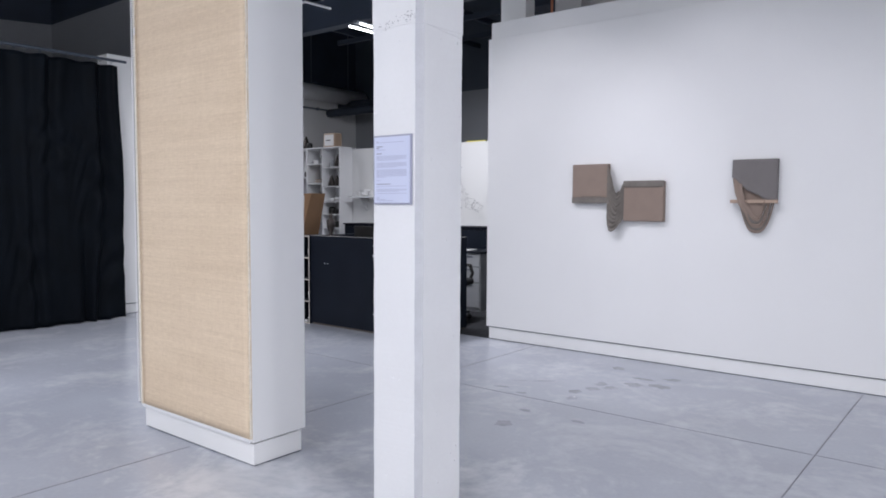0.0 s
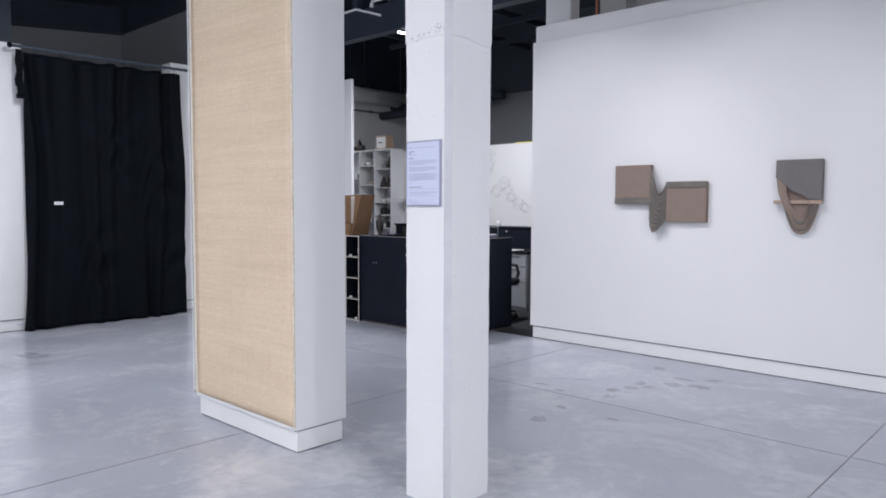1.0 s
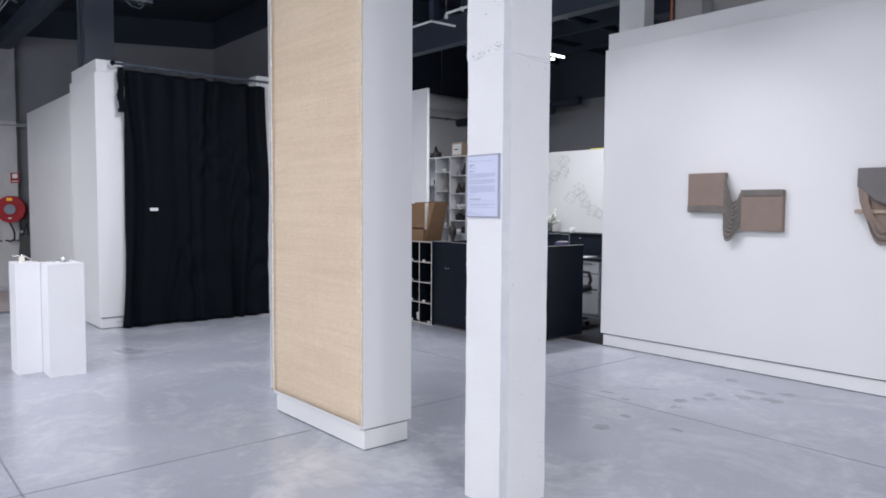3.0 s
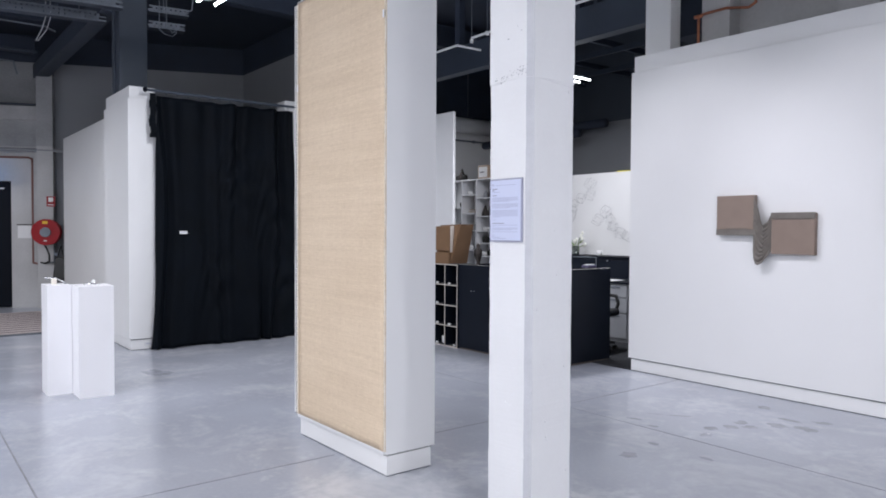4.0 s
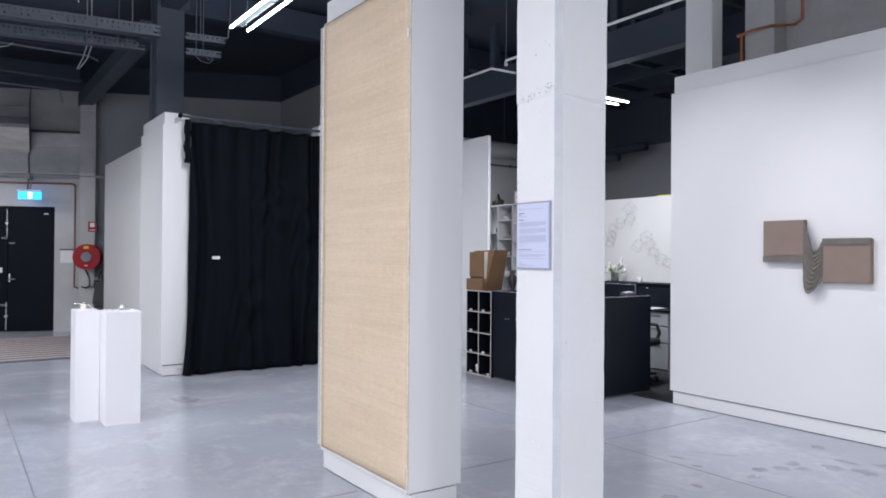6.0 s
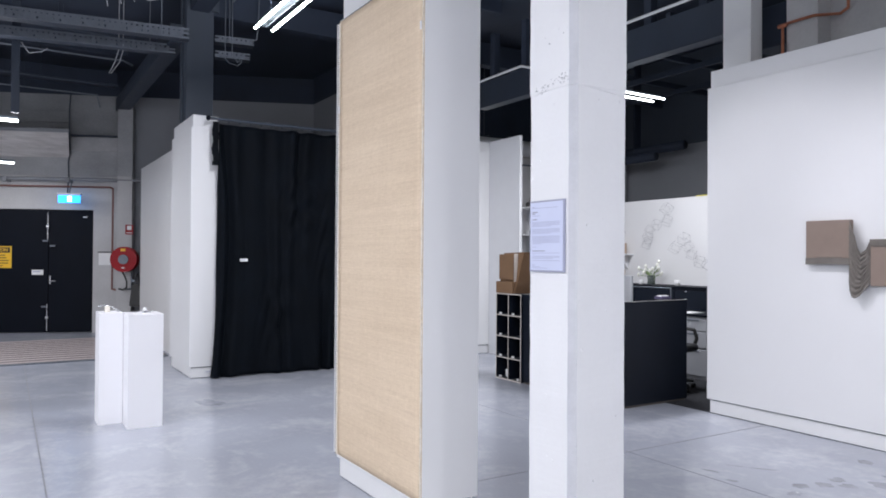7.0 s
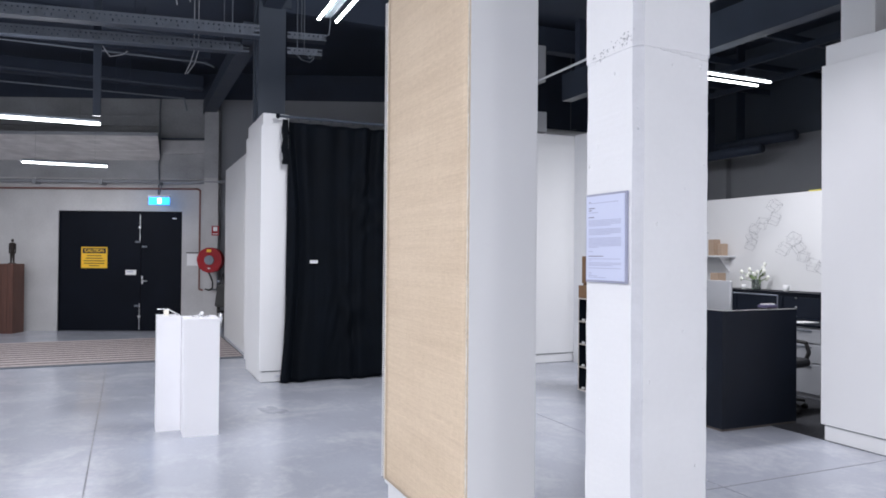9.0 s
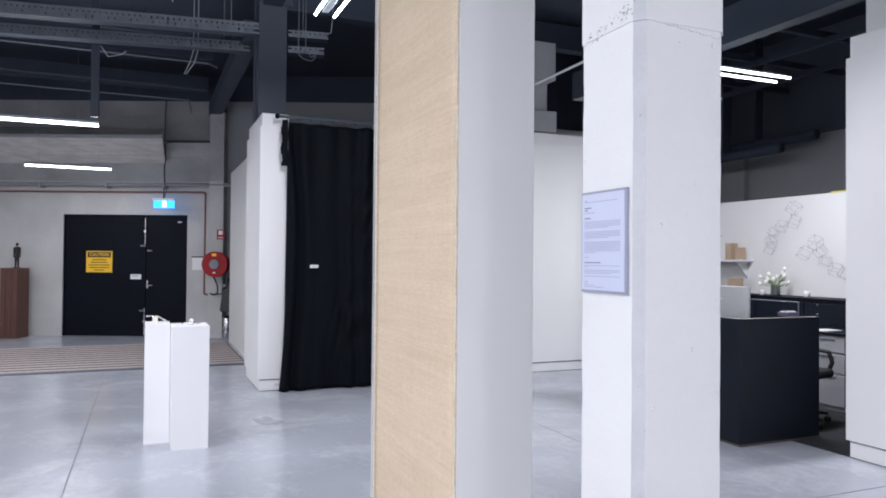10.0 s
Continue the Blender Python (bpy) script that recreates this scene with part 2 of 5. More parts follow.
for k, (sx, sy, rx, ry) in enumerate(((-2.85, 4.42, 0.07, 0.014), (-2.85, 4.66, 0.06, 0.015), (-2.70, 4.76, 0.09, 0.012), (-2.35, 3.67, 0.055, 0.05), (-2.39, 4.0, 0.035, 0.03), (-2.29, 4.47, 0.04, 0.045),
                                      (-2.36, 4.64, 0.045, 0.05), (-2.30, 4.79, 0.05, 0.06), (-2.31, 4.96, 0.055, 0.05), (-2.21, 4.90, 0.06, 0.045), (-2.10, 5.10, 0.07, 0.06), (-1.93, 5.17, 0.075, 0.06),
                                      (-2.12, 5.31, 0.08, 0.03), (-1.93, 5.43, 0.07, 0.035), (-2.43, 5.53, 0.045, 0.06), (-2.65, 4.36, 0.04, 0.02), (-6.74, 2.08, 0.16, 0.10), (-2.0, 4.0, 0.05, 0.02))):
    stain(sx, sy, rx, ry, 0.3 + 0.4 * math.sin(k), k)

setting("carpet", box(-6.05, -3.7, 5.94, 8.4, 0.0, 0.006), CARPET, "dark charcoal office carpet behind the reception desk", "carpet")
setting("wall_south", box(FX0 - 0.3, FX1 + 0.3, FY0 - 0.25, FY0, 0, 4.8), WHITE, "plain white gallery wall")
setting("wall_east", box(FX1, FX1 + 0.25, FY0, FY1, 0, 4.8), WHITE, "plain white gallery wall")
setting("wall_north", box(FX0, FX1, FY1, FY1 + 0.25, 0, 4.8), GREYWALL, "plain grey wall at the back of the office")


def panelled_wall(name, x0, x1, y0, y1, label, body_top=2.99, top=3.14, inset=0.02):
    """A built gallery wall: recessed base, main body, slightly recessed top strip."""
    w = thing(name, ((x0 + x1) / 2, (y0 + y1) / 2, 0), label, "wall", kind="structure")
    part("baseboard", box(x0 + inset, x1 - inset, y0 + inset, y1 - inset, 0.005, 0.118, 0.003), WHITE, w)
    # Dark sliver painted in for the shade of the gap under the base.
    part("foot_shade", box(x0 + inset + 0.006, x1 - inset - 0.006, y0 + inset + 0.006, y1 - inset - 0.006, 0, 0.0055), CEILING, w)
    part("wall_body", box(x0, x1, y0, y1, 0.13, body_top, 0.003), WHITE, w)
    # Dark strip painted into the recess, for the shade below the wall body.
    part("gap_shade", box(x0 + inset + 0.012, x1 - inset - 0.012, y0 + inset + 0.012, y1 - inset - 0.012, 0.116, 0.134), BEAM, w)
    part("top_strip", box(x0 + inset, x1 - inset, y0 + inset, y1 - inset, body_top - 0.002, top, 0.003), WHITE, w)
    return w


panelled_wall("wall_art", -4.055, 4.4, 5.915, 6.19, "tall white freestanding gallery wall with recessed baseboard", 2.995, 3.155)
panelled_wall("wall_end_block", -9.32, -8.20, 2.19, 2.52, "white wall end beside the black curtain", 2.90, 3.045)
panelled_wall("wall_curtain_side", -8.62, -8.35, 4.19, 6.72, "white wall beyond the curtain opening", 2.99, 3.125)
setting("wall_stub", box(-8.35, -7.62, 6.49, 6.535, 0.0, 3.13, 0.002), OFFWHITE, "thin white partition panel beside the reception")
setting("wall_long", box(-13.15, -9.32, 2.405, 2.50, 0, 2.93, 0.003), WHITE, "long white wall towards the exit door")
setting("wall_back_room", box(-12.75, -8.62, 5.38, 5.5, 0, 4.32), GREYWALL, "dim grey side wall of the curtained room")
setting("wall_back_room_top", box(-12.75, -8.62, 5.38, 5.5, 4.32, 4.8), CEILING, "dark strip of wall under the ceiling")

# office end
setting("wall_half", box(-8.95, 3.0, 8.40, 8.52, 0, 2.27, 0.003), WHITE, "half-height white wall behind the reception")
setting("wall_shelf", box(-10.0, -8.95, 8.40, 8.52, 0, 2.29), WHITE, "white office wall behind the white shelves")
setting("wall_office_west", box(-10.12, -10.0, 6.72, 9.9, 0, 3.45), WHITE, "white end wall of the office")
setting("wall_office_west_top", box(-10.12, -10.0, 6.72, 9.9, 3.45, 4.8), CEILING, "dark strip over the office end wall")

# entrance end: a wall askew to the rest, with the door opening; local x leads into the room, local y along the wall
SKEW = 22.5
WEST = pose(-14.97, -0.35, 0, 0, 0, -SKEW)
DW, DZ = 2.27, 2.228


def west(bm):
    bm.transform(WEST)
    return bm


setting("wall_west_left", west(box(-0.3, 0, -8.0, 0, 0, 2.84)), OLDWALL, "old white-painted wall beside the entrance door")
setting("wall_west_right", west(box(-0.3, 0, DW, 2.97, 0, 2.84)), OLDWALL, "old white-painted wall beside the fire hose reel")
# Grey paint here stands for the lack of light past the pilaster.
setting("wall_west_end", west(box(-0.3, 0, 2.97, 7.2, 0, 4.32)), GREYWALL, "wall past the brick pilaster, greyed to stand for its shade")
setting("wall_west_top", west(box(-0.3, 0, 0, DW, DZ, 2.84)), OLDWALL, "old white-painted wall above the entrance door")
# Upper wall coloured darker with height, standing for the downward lamps' fall-off.
setting("wall_west_middle", west(box(-0.3, -0.003, -8.0, 2.97, 2.84, 3.575)), MIDSHADE, "grey wall above the pipes, darkened for the weak light there")
setting("wall_west_upper", west(box(-0.3, -0.006, -8.0, 2.97, 3.575, 4.32)), TOPSHADE, "grey wall under the ceiling, darkened further for weak light")
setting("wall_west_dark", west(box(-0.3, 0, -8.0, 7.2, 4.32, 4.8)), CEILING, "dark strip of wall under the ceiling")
setting("pilaster", west(box(0, 0.18, 2.72, 2.98, 0, 2.84, 0.004)), OLDWALL, "white-painted brick pilaster", "pilaster")
setting("pilaster_upper", west(box(0, 0.18, 2.72, 2.98, 2.842, 4.09, 0.004)), MIDSHADE, "grey upper part of the pilaster, darkened for weak light", "pilaster")
setting("wall_patch", west(box(-0.003, 0.03, 1.88, 2.715, 3.30, 3.545, 0.006)), PATCH, "lighter patch of painted wall under the ledge")
setting("wall_ledge", west(box(-0.006, 0.05, 1.88, 2.715, 3.56, 3.592, 0.004)), BEAM, "thin dark ledge along the wall", "ledge")
setting("wall_panel", west(box(-0.006, 0.06, -8.0, 1.85, 3.80, 4.0, 0.006)), TOPSHADE, "grey board fixed along the wall over the canopy", "panel")
setting("ceiling", box(FX0 - 0.3, FX1 + 0.3, FY0 - 0.3, FY1 + 0.3, 4.8, 5.0), CEILING, "dark charcoal painted ceiling", "ceiling")


def beam(name, x0, x1, y0, y1, z0, z1, mat=BEAM, label="grey painted steel ceiling beam"):
    return setting(name, box(x0, x1, y0, y1, z0, z1, 0.004), mat, label, "beam")


# ---- freestanding panel with the stretched cloth ----
panel = panelled_wall("display_panel", -4.025, -2.92, 2.222, 2.57, "freestanding white display panel faced with jute cloth", 2.955, 3.10, 0.016)
tagged(panel, category="display panel", kind="")
del panel["kind"]

# ---- concrete column ----
def column():
    c = thing("column", (-1.96, 2.44, 0), "white-painted concrete column with chamfered corners", "column", kind="structure")
    x0, x1, y0, y1, k = -2.126, -1.840, 2.268, 2.577, 0.025

    def shaft(z0, z1, grow):
        bm = bmesh.new()
        a, b, d, e = x0 - grow, x1 + grow, y0 - grow, y1 + grow
        ring = [(a + k, d), (b - k, d), (b, d + k), (b, e - k), (b - k, e), (a + k, e), (a, e - k), (a, d + k)]
        n = 110
        loops = []
        for i in range(n + 1):
            z = z0 + (z1 - z0) * i / n
            loop = []
            for px, py in ring:
                j = noise.noise_vector(Vector((px * 9, py * 9, z * 8))) * 0.0020 + noise.noise_vector(Vector((px * 30, py * 30, z * 30))) * 0.0007
                loop.append(bm.verts.new((px + j.x, py + j.y, z)))
            loops.append(loop)
        for p, q in zip(loops, loops[1:]):
            for i in range(8):
                bm.faces.new((p[i], p[(i + 1) % 8], q[(i + 1) % 8], q[i]))
        bm.faces.new(loops[0][::-1])
        bm.faces.new(loops[-1])
        return bm

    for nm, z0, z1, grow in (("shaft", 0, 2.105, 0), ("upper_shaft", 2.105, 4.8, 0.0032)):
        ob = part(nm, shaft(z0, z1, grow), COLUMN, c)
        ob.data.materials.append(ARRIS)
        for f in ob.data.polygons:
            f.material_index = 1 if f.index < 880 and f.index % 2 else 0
    rdg = [(x1 + 0.001, 2.30 + 0.0132 * k, 2.108 - 0.0012 * k + 0.002 * math.sin(k * 2.1)) for k in range(20)]
    part("pour_ridge", smooth(path_rod(rdg, 0.0022, 6)), COLUMN, c)
    rdg = [(-2.10 + 0.012 * k, y0 - 0.0008, 2.095 + 0.0016 * k + 0.002 * math.sin(k * 1.9)) for k in range(20)]
    part("pour_ridge", smooth(path_rod(rdg, 0.0016, 6)), COLUMN, c)
    rng = random.Random(4)
    bm = bmesh.new()
    for i in range(64):
        w = rng.uniform(0.0008, 0.0030) * (1.5 if i % 7 == 0 else 1)
        px = -2.09 + 0.235 * rng.random() ** 0.55
        zc = 2.105 + (px + 2.07) * 0.13 + (rng.gauss(0.006, 0.010) if i < 58 else rng.uniform(0.15, 0.22))
        bmesh.ops.create_icosphere(bm, subdivisions=1, radius=w, matrix=Matrix.Translation((px, y0 - 0.0035, zc)) @ pose(0, 0, 0, 0, rng.uniform(-60, 60), 0) @ Matrix.Diagonal((rng.uniform(0.8, 2.0), 0.8, rng.uniform(0.5, 1.0), 1)))
    part("chipped_plaster", bm, CHIP, c, "small dark chips along the pour line")
    bm = bmesh.new()
    for i in range(70):
        r = rng.uniform(0.002, 0.0055)
        z = rng.uniform(0.05, 2.9)
        at = (rng.uniform(-2.10, -1.86), y0 - 0.001, z) if i % 2 else (x1 + 0.001, rng.uniform(2.30, 2.54), z)
        bmesh.ops.create_icosphere(bm, subdivisions=1, radius=r, matrix=Matrix.Translation(at) @ Matrix.Diagonal((1 if i % 2 else 0.45, 0.45 if i % 2 else 1, rng.uniform(0.6, 1.8), 1)))
    part("paint_lumps", smooth(bm), COLUMN, c, "small lumps and drips in the paint", kind="stuff")
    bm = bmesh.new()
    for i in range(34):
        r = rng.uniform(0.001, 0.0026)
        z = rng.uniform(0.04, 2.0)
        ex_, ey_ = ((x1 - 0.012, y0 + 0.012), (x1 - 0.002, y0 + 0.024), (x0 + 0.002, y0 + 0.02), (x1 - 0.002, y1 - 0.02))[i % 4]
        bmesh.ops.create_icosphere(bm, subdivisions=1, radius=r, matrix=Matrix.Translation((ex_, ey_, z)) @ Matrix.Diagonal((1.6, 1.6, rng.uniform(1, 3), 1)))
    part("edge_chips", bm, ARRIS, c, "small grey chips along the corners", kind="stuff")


column()

# ---- black curtain ----
def curtain():
    c = thing("curtain", (-8.1, 3.3, 0), "floor-length black wool curtain hung on a rail", "curtain")
    bm = bmesh.new()
    cols, rows = 200, 60
    grid = []
    for i in range(cols + 1):
        u = i / cols
        y = 2.475 + 1.745 * u
        colv = []
        for j in range(rows + 1):
            v = j / rows
            z = 0.012 + 2.93 * v
            ph = 0.4 * noise.noise(Vector((u * 4, v * 1.3, 0)))
            amp = 0.014 + 0.075 * abs(noise.noise(Vector((u * 3.1, 1.7, v * 0.4))))
            d = amp * math.sin(2 * math.pi * (u * 6.5 + 2.2 * ph)) + 0.035 * noise.noise(Vector((u * 9, v * 2.2, 5)))
            # slack swags that hang between the gathered folds
            for cu, cv, wu, wv, k in ((0.60, 0.70, 0.13, 0.16, 9.0), (0.84, 0.55, 0.10, 0.20, 7.0), (0.45, 0.24, 0.12, 0.14, 6.0), (0.92, 0.24, 0.09, 0.12, 8.0)):
                d += 0.024 * math.exp(-((u - cu) / wu) ** 2 - ((v - cv) / wv) ** 2) * math.sin(2 * math.pi * (k * (v - cv) + 5.0 * (u - cu) ** 2 / wu - 1.2 * (u - cu) / wu * 0.35))
            fl = 0.03 * (1 - v) ** 3
            colv.append(bm.verts.new((-8.12 + d + fl, y - 0.07 * (1 - v) ** 5 * (1 - u) ** 8 + 0.015 * noise.noise(Vector((v * 3, u * 5, 2))), z + (0.005 * math.sin(u * 40) if j == rows else 0.014 * noise.noise(Vector((u * 8, 3, 3))) if j == 0 else 0))))
        grid.append(colv)
    for a, b in zip(grid, grid[1:]):
        for j in range(rows):
            bm.faces.new((a[j], b[j], b[j + 1], a[j + 1]))
    ob = part("cloth", smooth(bm), CURTAIN, c)
    mod = ob.modifiers.new("thick", "SOLIDIFY")
    mod.thickness = 0.006
    bm = bmesh.new()
    for j in range(12):
        add_box(bm, -8.10 + 0.012 * math.sin(j), -8.085 + 0.012 * math.sin(j), 2.40 + 0.008 * math.sin(j * 1.3), 2.47, 2.46 + j * 0.042, 2.505 + j * 0.042, 0.004)
    part("folded_edge", bm, CURTAIN, c)
    rail = part("rail", rod((-8.10, 2.36, 3.00), (-8.10, 4.30, 3.00), 0.016, 12), POSTGREY, c, "dark metal curtain rail")
    part("finial", smooth(lathe([(0.005, -0.03), (0.026, -0.015), (0.026, 0.015), (0.005, 0.03)], 12, (-8.10, 2.355, 3.0))), BLACKDOOR, rail)
    for i in range(14):
        y = 2.46 + i * 0.128
        bm = bmesh.new()
        bmesh.ops.create_cone(bm, segments=14, radius1=0.024, radius2=0.024, depth=0.006, matrix=pose(-8.10, y, 2.985, 90, 0, 0))
        part("ring", bm, POSTGREY, rail)


curtain()

# ---- reception desk ----
def reception_desk():
    d = thing("reception_desk", (-5.3, 5.8, 0), "tall black laminate reception desk with thin pale top edges", "desk")
    part("front_panel", box(-6.10, -4.545, 5.365, 5.40, 0.02, 1.005, 0.002), BLACKWOOD, d)
    part("side_panel", box(-4.58, -4.545, 5.40, 6.235, 0.02, 1.005, 0.002), BLACKWOOD, d)
    part("back_panel", box(-6.10, -6.065, 5.40, 6.235, 0.02, 1.005, 0.002), BLACKWOOD, d)
    part("kick_strip", box(-6.08, -4.56, 5.375, 5.39, 0, 0.022), BRONZEEDGE, d)
    part("kick_strip", box(-4.57, -4.555, 5.39, 6.22, 0, 0.022), BRONZEEDGE, d)
    for sx_, sz_ in ((-4.90, 0.66), (-4.86, 0.66), (-5.87, 0.70), (-5.82, 0.70)):
        part("screw", smooth(rod((sx_, 5.3655, sz_), (sx_, 5.3625, sz_), 0.006, 10)), STEEL, d, "small bright screw head")
    part("worktop", box(-6.065, -4.58, 5.40, 6.20, 0.72, 0.75, 0.003), BLACKWOOD, d)
    part("top_edge", box(-6.10, -4.545, 5.366, 5.399, 1.005, 1.0075), DESKEDGE, d, "thin grey raw edge")
    part("top_edge", box(-4.579, -4.546, 5.40, 6.235, 1.005, 1.0075), DESKEDGE, d, "thin grey raw edge")


def cube_shelf():
    s = thing("cube_shelf", (-6.35, 5.5, 0), "black open cube shelf with pale ply edges, two by four", "shelf")
    x0, x1, y0, y1, top = -6.585, -6.105, 5.345, 5.68, 1.0
    part("back", box(x0, x1, y1 - 0.012, y1, 0.0, top), BLACKWOOD, s)
    xs = [x0, (x0 + x1) / 2 - 0.006, x1 - 0.012]
    for x in xs:
        u = part("upright", box(x, x + 0.012, y0 + 0.002, y1 - 0.012, 0.0, top), BLACKWOOD, s)
        part("edge", box(x, x + 0.012, y0, y0 + 0.002, 0.0, top), PLYEDGE, u, "pale ply edge")
    for i in range(5):
        z = i * (top - 0.012) / 4
        for a, b in ((xs[0] + 0.012, xs[1]), (xs[1] + 0.012, xs[2])):
            h = part("shelf_board", box(a, b, y0 + 0.004, y1 - 0.012, z, z + 0.012), BLACKWOOD, s)
            part("edge", box(a, b, y0 + 0.001, y0 + 0.004, z, z + 0.012), PLYEDGE, h, "pale ply edge")
    return x0, x1, y0, y1, top


reception_desk()
cube_shelf()

# ---- white plinth in two joined blocks ----
def plinth(name, x0, x1, y0, y1, h, label):
    p = thing(name, ((x0 + x1) / 2, (y0 + y1) / 2, 0), label, "plinth", "white plinths")
    part("plinth_body", box(x0, x1, y0, y1, 0.0, h - 0.018), PLINTH, p)
    part("plinth_top", box(x0, x1, y0, y1, h - 0.018, h, 0.002), PLINTH, p)
    return p


plinth("plinth", -6.33, -6.01, 1.243, 1.513, 0.93, "white painted display plinth holding small metal objects")
plinth("plinth", -6.55, -6.275, 1.055, 1.240, 0.93, "white painted display plinth set against another")

# ---- entrance double door ----
def entrance_door():
    d = thing("door_1", tuple(WEST.translation), "black steel double entrance door, closed", "door", kind="structure")
    split = 1.50
    part("door_leaf", west(box(-0.10, -0.05, 0.02, split - 0.005, 0.012, DZ - 0.015, 0.003)), BLACKDOOR, d)
    part("door_leaf", west(box(-0.10, -0.05, split + 0.005, DW - 0.02, 0.012, DZ - 0.015, 0.003)), BLACKDOOR, d)
    part("frame", west(add_box(add_box(box(-0.14, -0.03, 0, 0.018, 0, DZ), -0.14, -0.03, DW - 0.018, DW, 0, DZ), -0.14, -0.03, 0.018, DW - 0.018, DZ - 0.014, DZ)), BLACKDOOR, d)
    x = -0.05
    for z0, z1 in ((1.68, 2.17), (0.03, 0.52)):
        b = part("bolt", west(rod((x + 0.02, split - 0.01, z0), (x + 0.02, split - 0.01, z1), 0.009, 8)), STEEL, d, "long steel door bolt")
        part("bracket", west(box(x, x + 0.032, split - 0.035, split + 0.01, (z0 + z1) / 2 - 0.02, (z0 + z1) / 2 + 0.02, 0.003)), STEEL, b)
    for y, z in ((split - 0.05, 1.66), (split + 0.07, 1.57), (split - 0.06, 0.47)):
        part("latch", west(box(x, x + 0.03, y - 0.045, y + 0.045, z - 0.016, z + 0.016, 0.004)), GALV, d, "worn steel latch")
    part("door_handle", west(smooth(rod((x + 0.05, split + 0.03, 0.935), (x + 0.05, split + 0.14, 0.935), 0.010, 8))), STEEL, d, "steel lever handle")
    part("handle_plate", west(box(x, x + 0.012, split + 0.02, split + 0.045, 0.88, 1.03, 0.003)), STEEL, d)
    part("top_plate", west(box(x, x + 0.012, 2.08, 2.15, 2.09, 2.11, 0.002)), CARDWHITE, d)


CARDWHITE = material("white_card", (0.8, 0.8, 0.8), 0.5, vary=0.02)
DX = -14.47
entrance_door()
setting("outside_wall", west(box(-0.6, -0.4, -1, DW + 1, 0, 3)), CEILING, "dark backing behind the entrance door")


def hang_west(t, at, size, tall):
    """Sets a thing on the skewed entrance wall, placed and scaled to fit the camera's view."""
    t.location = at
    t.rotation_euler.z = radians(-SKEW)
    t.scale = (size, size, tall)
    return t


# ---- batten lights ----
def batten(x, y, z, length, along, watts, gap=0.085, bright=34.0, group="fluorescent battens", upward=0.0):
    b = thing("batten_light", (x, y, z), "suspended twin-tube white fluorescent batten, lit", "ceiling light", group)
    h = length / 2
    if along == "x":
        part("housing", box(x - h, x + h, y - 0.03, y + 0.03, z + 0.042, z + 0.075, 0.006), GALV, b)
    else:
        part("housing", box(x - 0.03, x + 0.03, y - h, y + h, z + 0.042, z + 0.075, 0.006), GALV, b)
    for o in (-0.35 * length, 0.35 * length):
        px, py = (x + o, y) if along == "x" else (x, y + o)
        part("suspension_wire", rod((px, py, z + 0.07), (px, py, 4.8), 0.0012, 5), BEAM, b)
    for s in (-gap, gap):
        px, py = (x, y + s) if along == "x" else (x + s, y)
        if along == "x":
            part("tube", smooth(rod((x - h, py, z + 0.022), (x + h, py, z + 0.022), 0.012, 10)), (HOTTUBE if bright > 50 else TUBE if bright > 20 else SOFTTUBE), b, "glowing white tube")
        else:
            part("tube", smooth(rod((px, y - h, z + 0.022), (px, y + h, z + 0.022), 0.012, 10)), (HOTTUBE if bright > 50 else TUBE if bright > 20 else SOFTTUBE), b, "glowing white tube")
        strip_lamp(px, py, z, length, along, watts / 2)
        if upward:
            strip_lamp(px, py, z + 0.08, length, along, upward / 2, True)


HOTTUBE = glow("lit_hot_tube", (0.90, 0.96, 1.0), 40.0)
SOFTTUBE = glow("lit_soft_tube", (0.93, 0.97, 1.0), 9.0)
TUBE = glow("lit_tube", (0.93, 0.97, 1.0), 18.0)
batten(-5.80, 2.50, 3.60, 1.45, "x", 58, 0.085, 80.0, upward=80)
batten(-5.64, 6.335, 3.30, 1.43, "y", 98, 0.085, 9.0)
# Unseen batten behind the stub wall, added to brighten the office shelves.
batten(-9.72, 7.12, 3.12, 0.7, "y", 11, 0.035, 9.0, upward=3)
batten(-9.83, -0.25, 3.02, 1.5, "y", 45, 0.035, 9.0, upward=10)
batten(-13.37, -0.13, 2.89, 1.25, "y", 20, 0.022, 9.0)
# unseen battens behind and beside the walk, added and tuned to light the hall
for bx_, by_, bw_ in ((-0.6, -2.0, 104), (-3.4, -2.2, 104), (-2.2, -4.4, 105), (3.3, 1.7, 84), (3.2, 0.1, 168), (2.4, -3.6, 98), (-6.2, -3.0, 66), (-8.4, -4.4, 48)):
    batten(bx_, by_, 3.9, 1.45, "x", bw_)
# two more unseen battens, added to brighten the entrance floor
batten(-13.4, -2.7, 2.95, 1.25, "y", 15, 0.022, 9.0)
batten(-9.83, -2.9, 3.02, 1.5, "y", 19, 0.035, 9.0)

for k, (x, tx, w) in enumerate(((-3.9, -3.15, 225), (-2.2, -1.75, 165), (-0.4, -0.1, 24), (1.4, 1.6, 6))):
    e = (x, 2.9, 4.35)
    tl = thing("track_spotlight", e, "small white track spotlight aimed at the gallery wall", "spotlight", "track spotlights")
    part("can", smooth(rod(e, (e[0] + 0.02, e[1] - 0.10, e[2] + 0.12), 0.05, 14)), OFFWHITE, tl)
    part("stem", rod((e[0] + 0.02, e[1] - 0.10, e[2] + 0.12), (e[0] + 0.02, e[1] - 0.10, 4.8), 0.01, 8), OFFWHITE, tl)
    spot_lamp((e[0], e[1] + 0.02, e[2] - 0.03), (tx, 5.9, 0.85), w, 56)

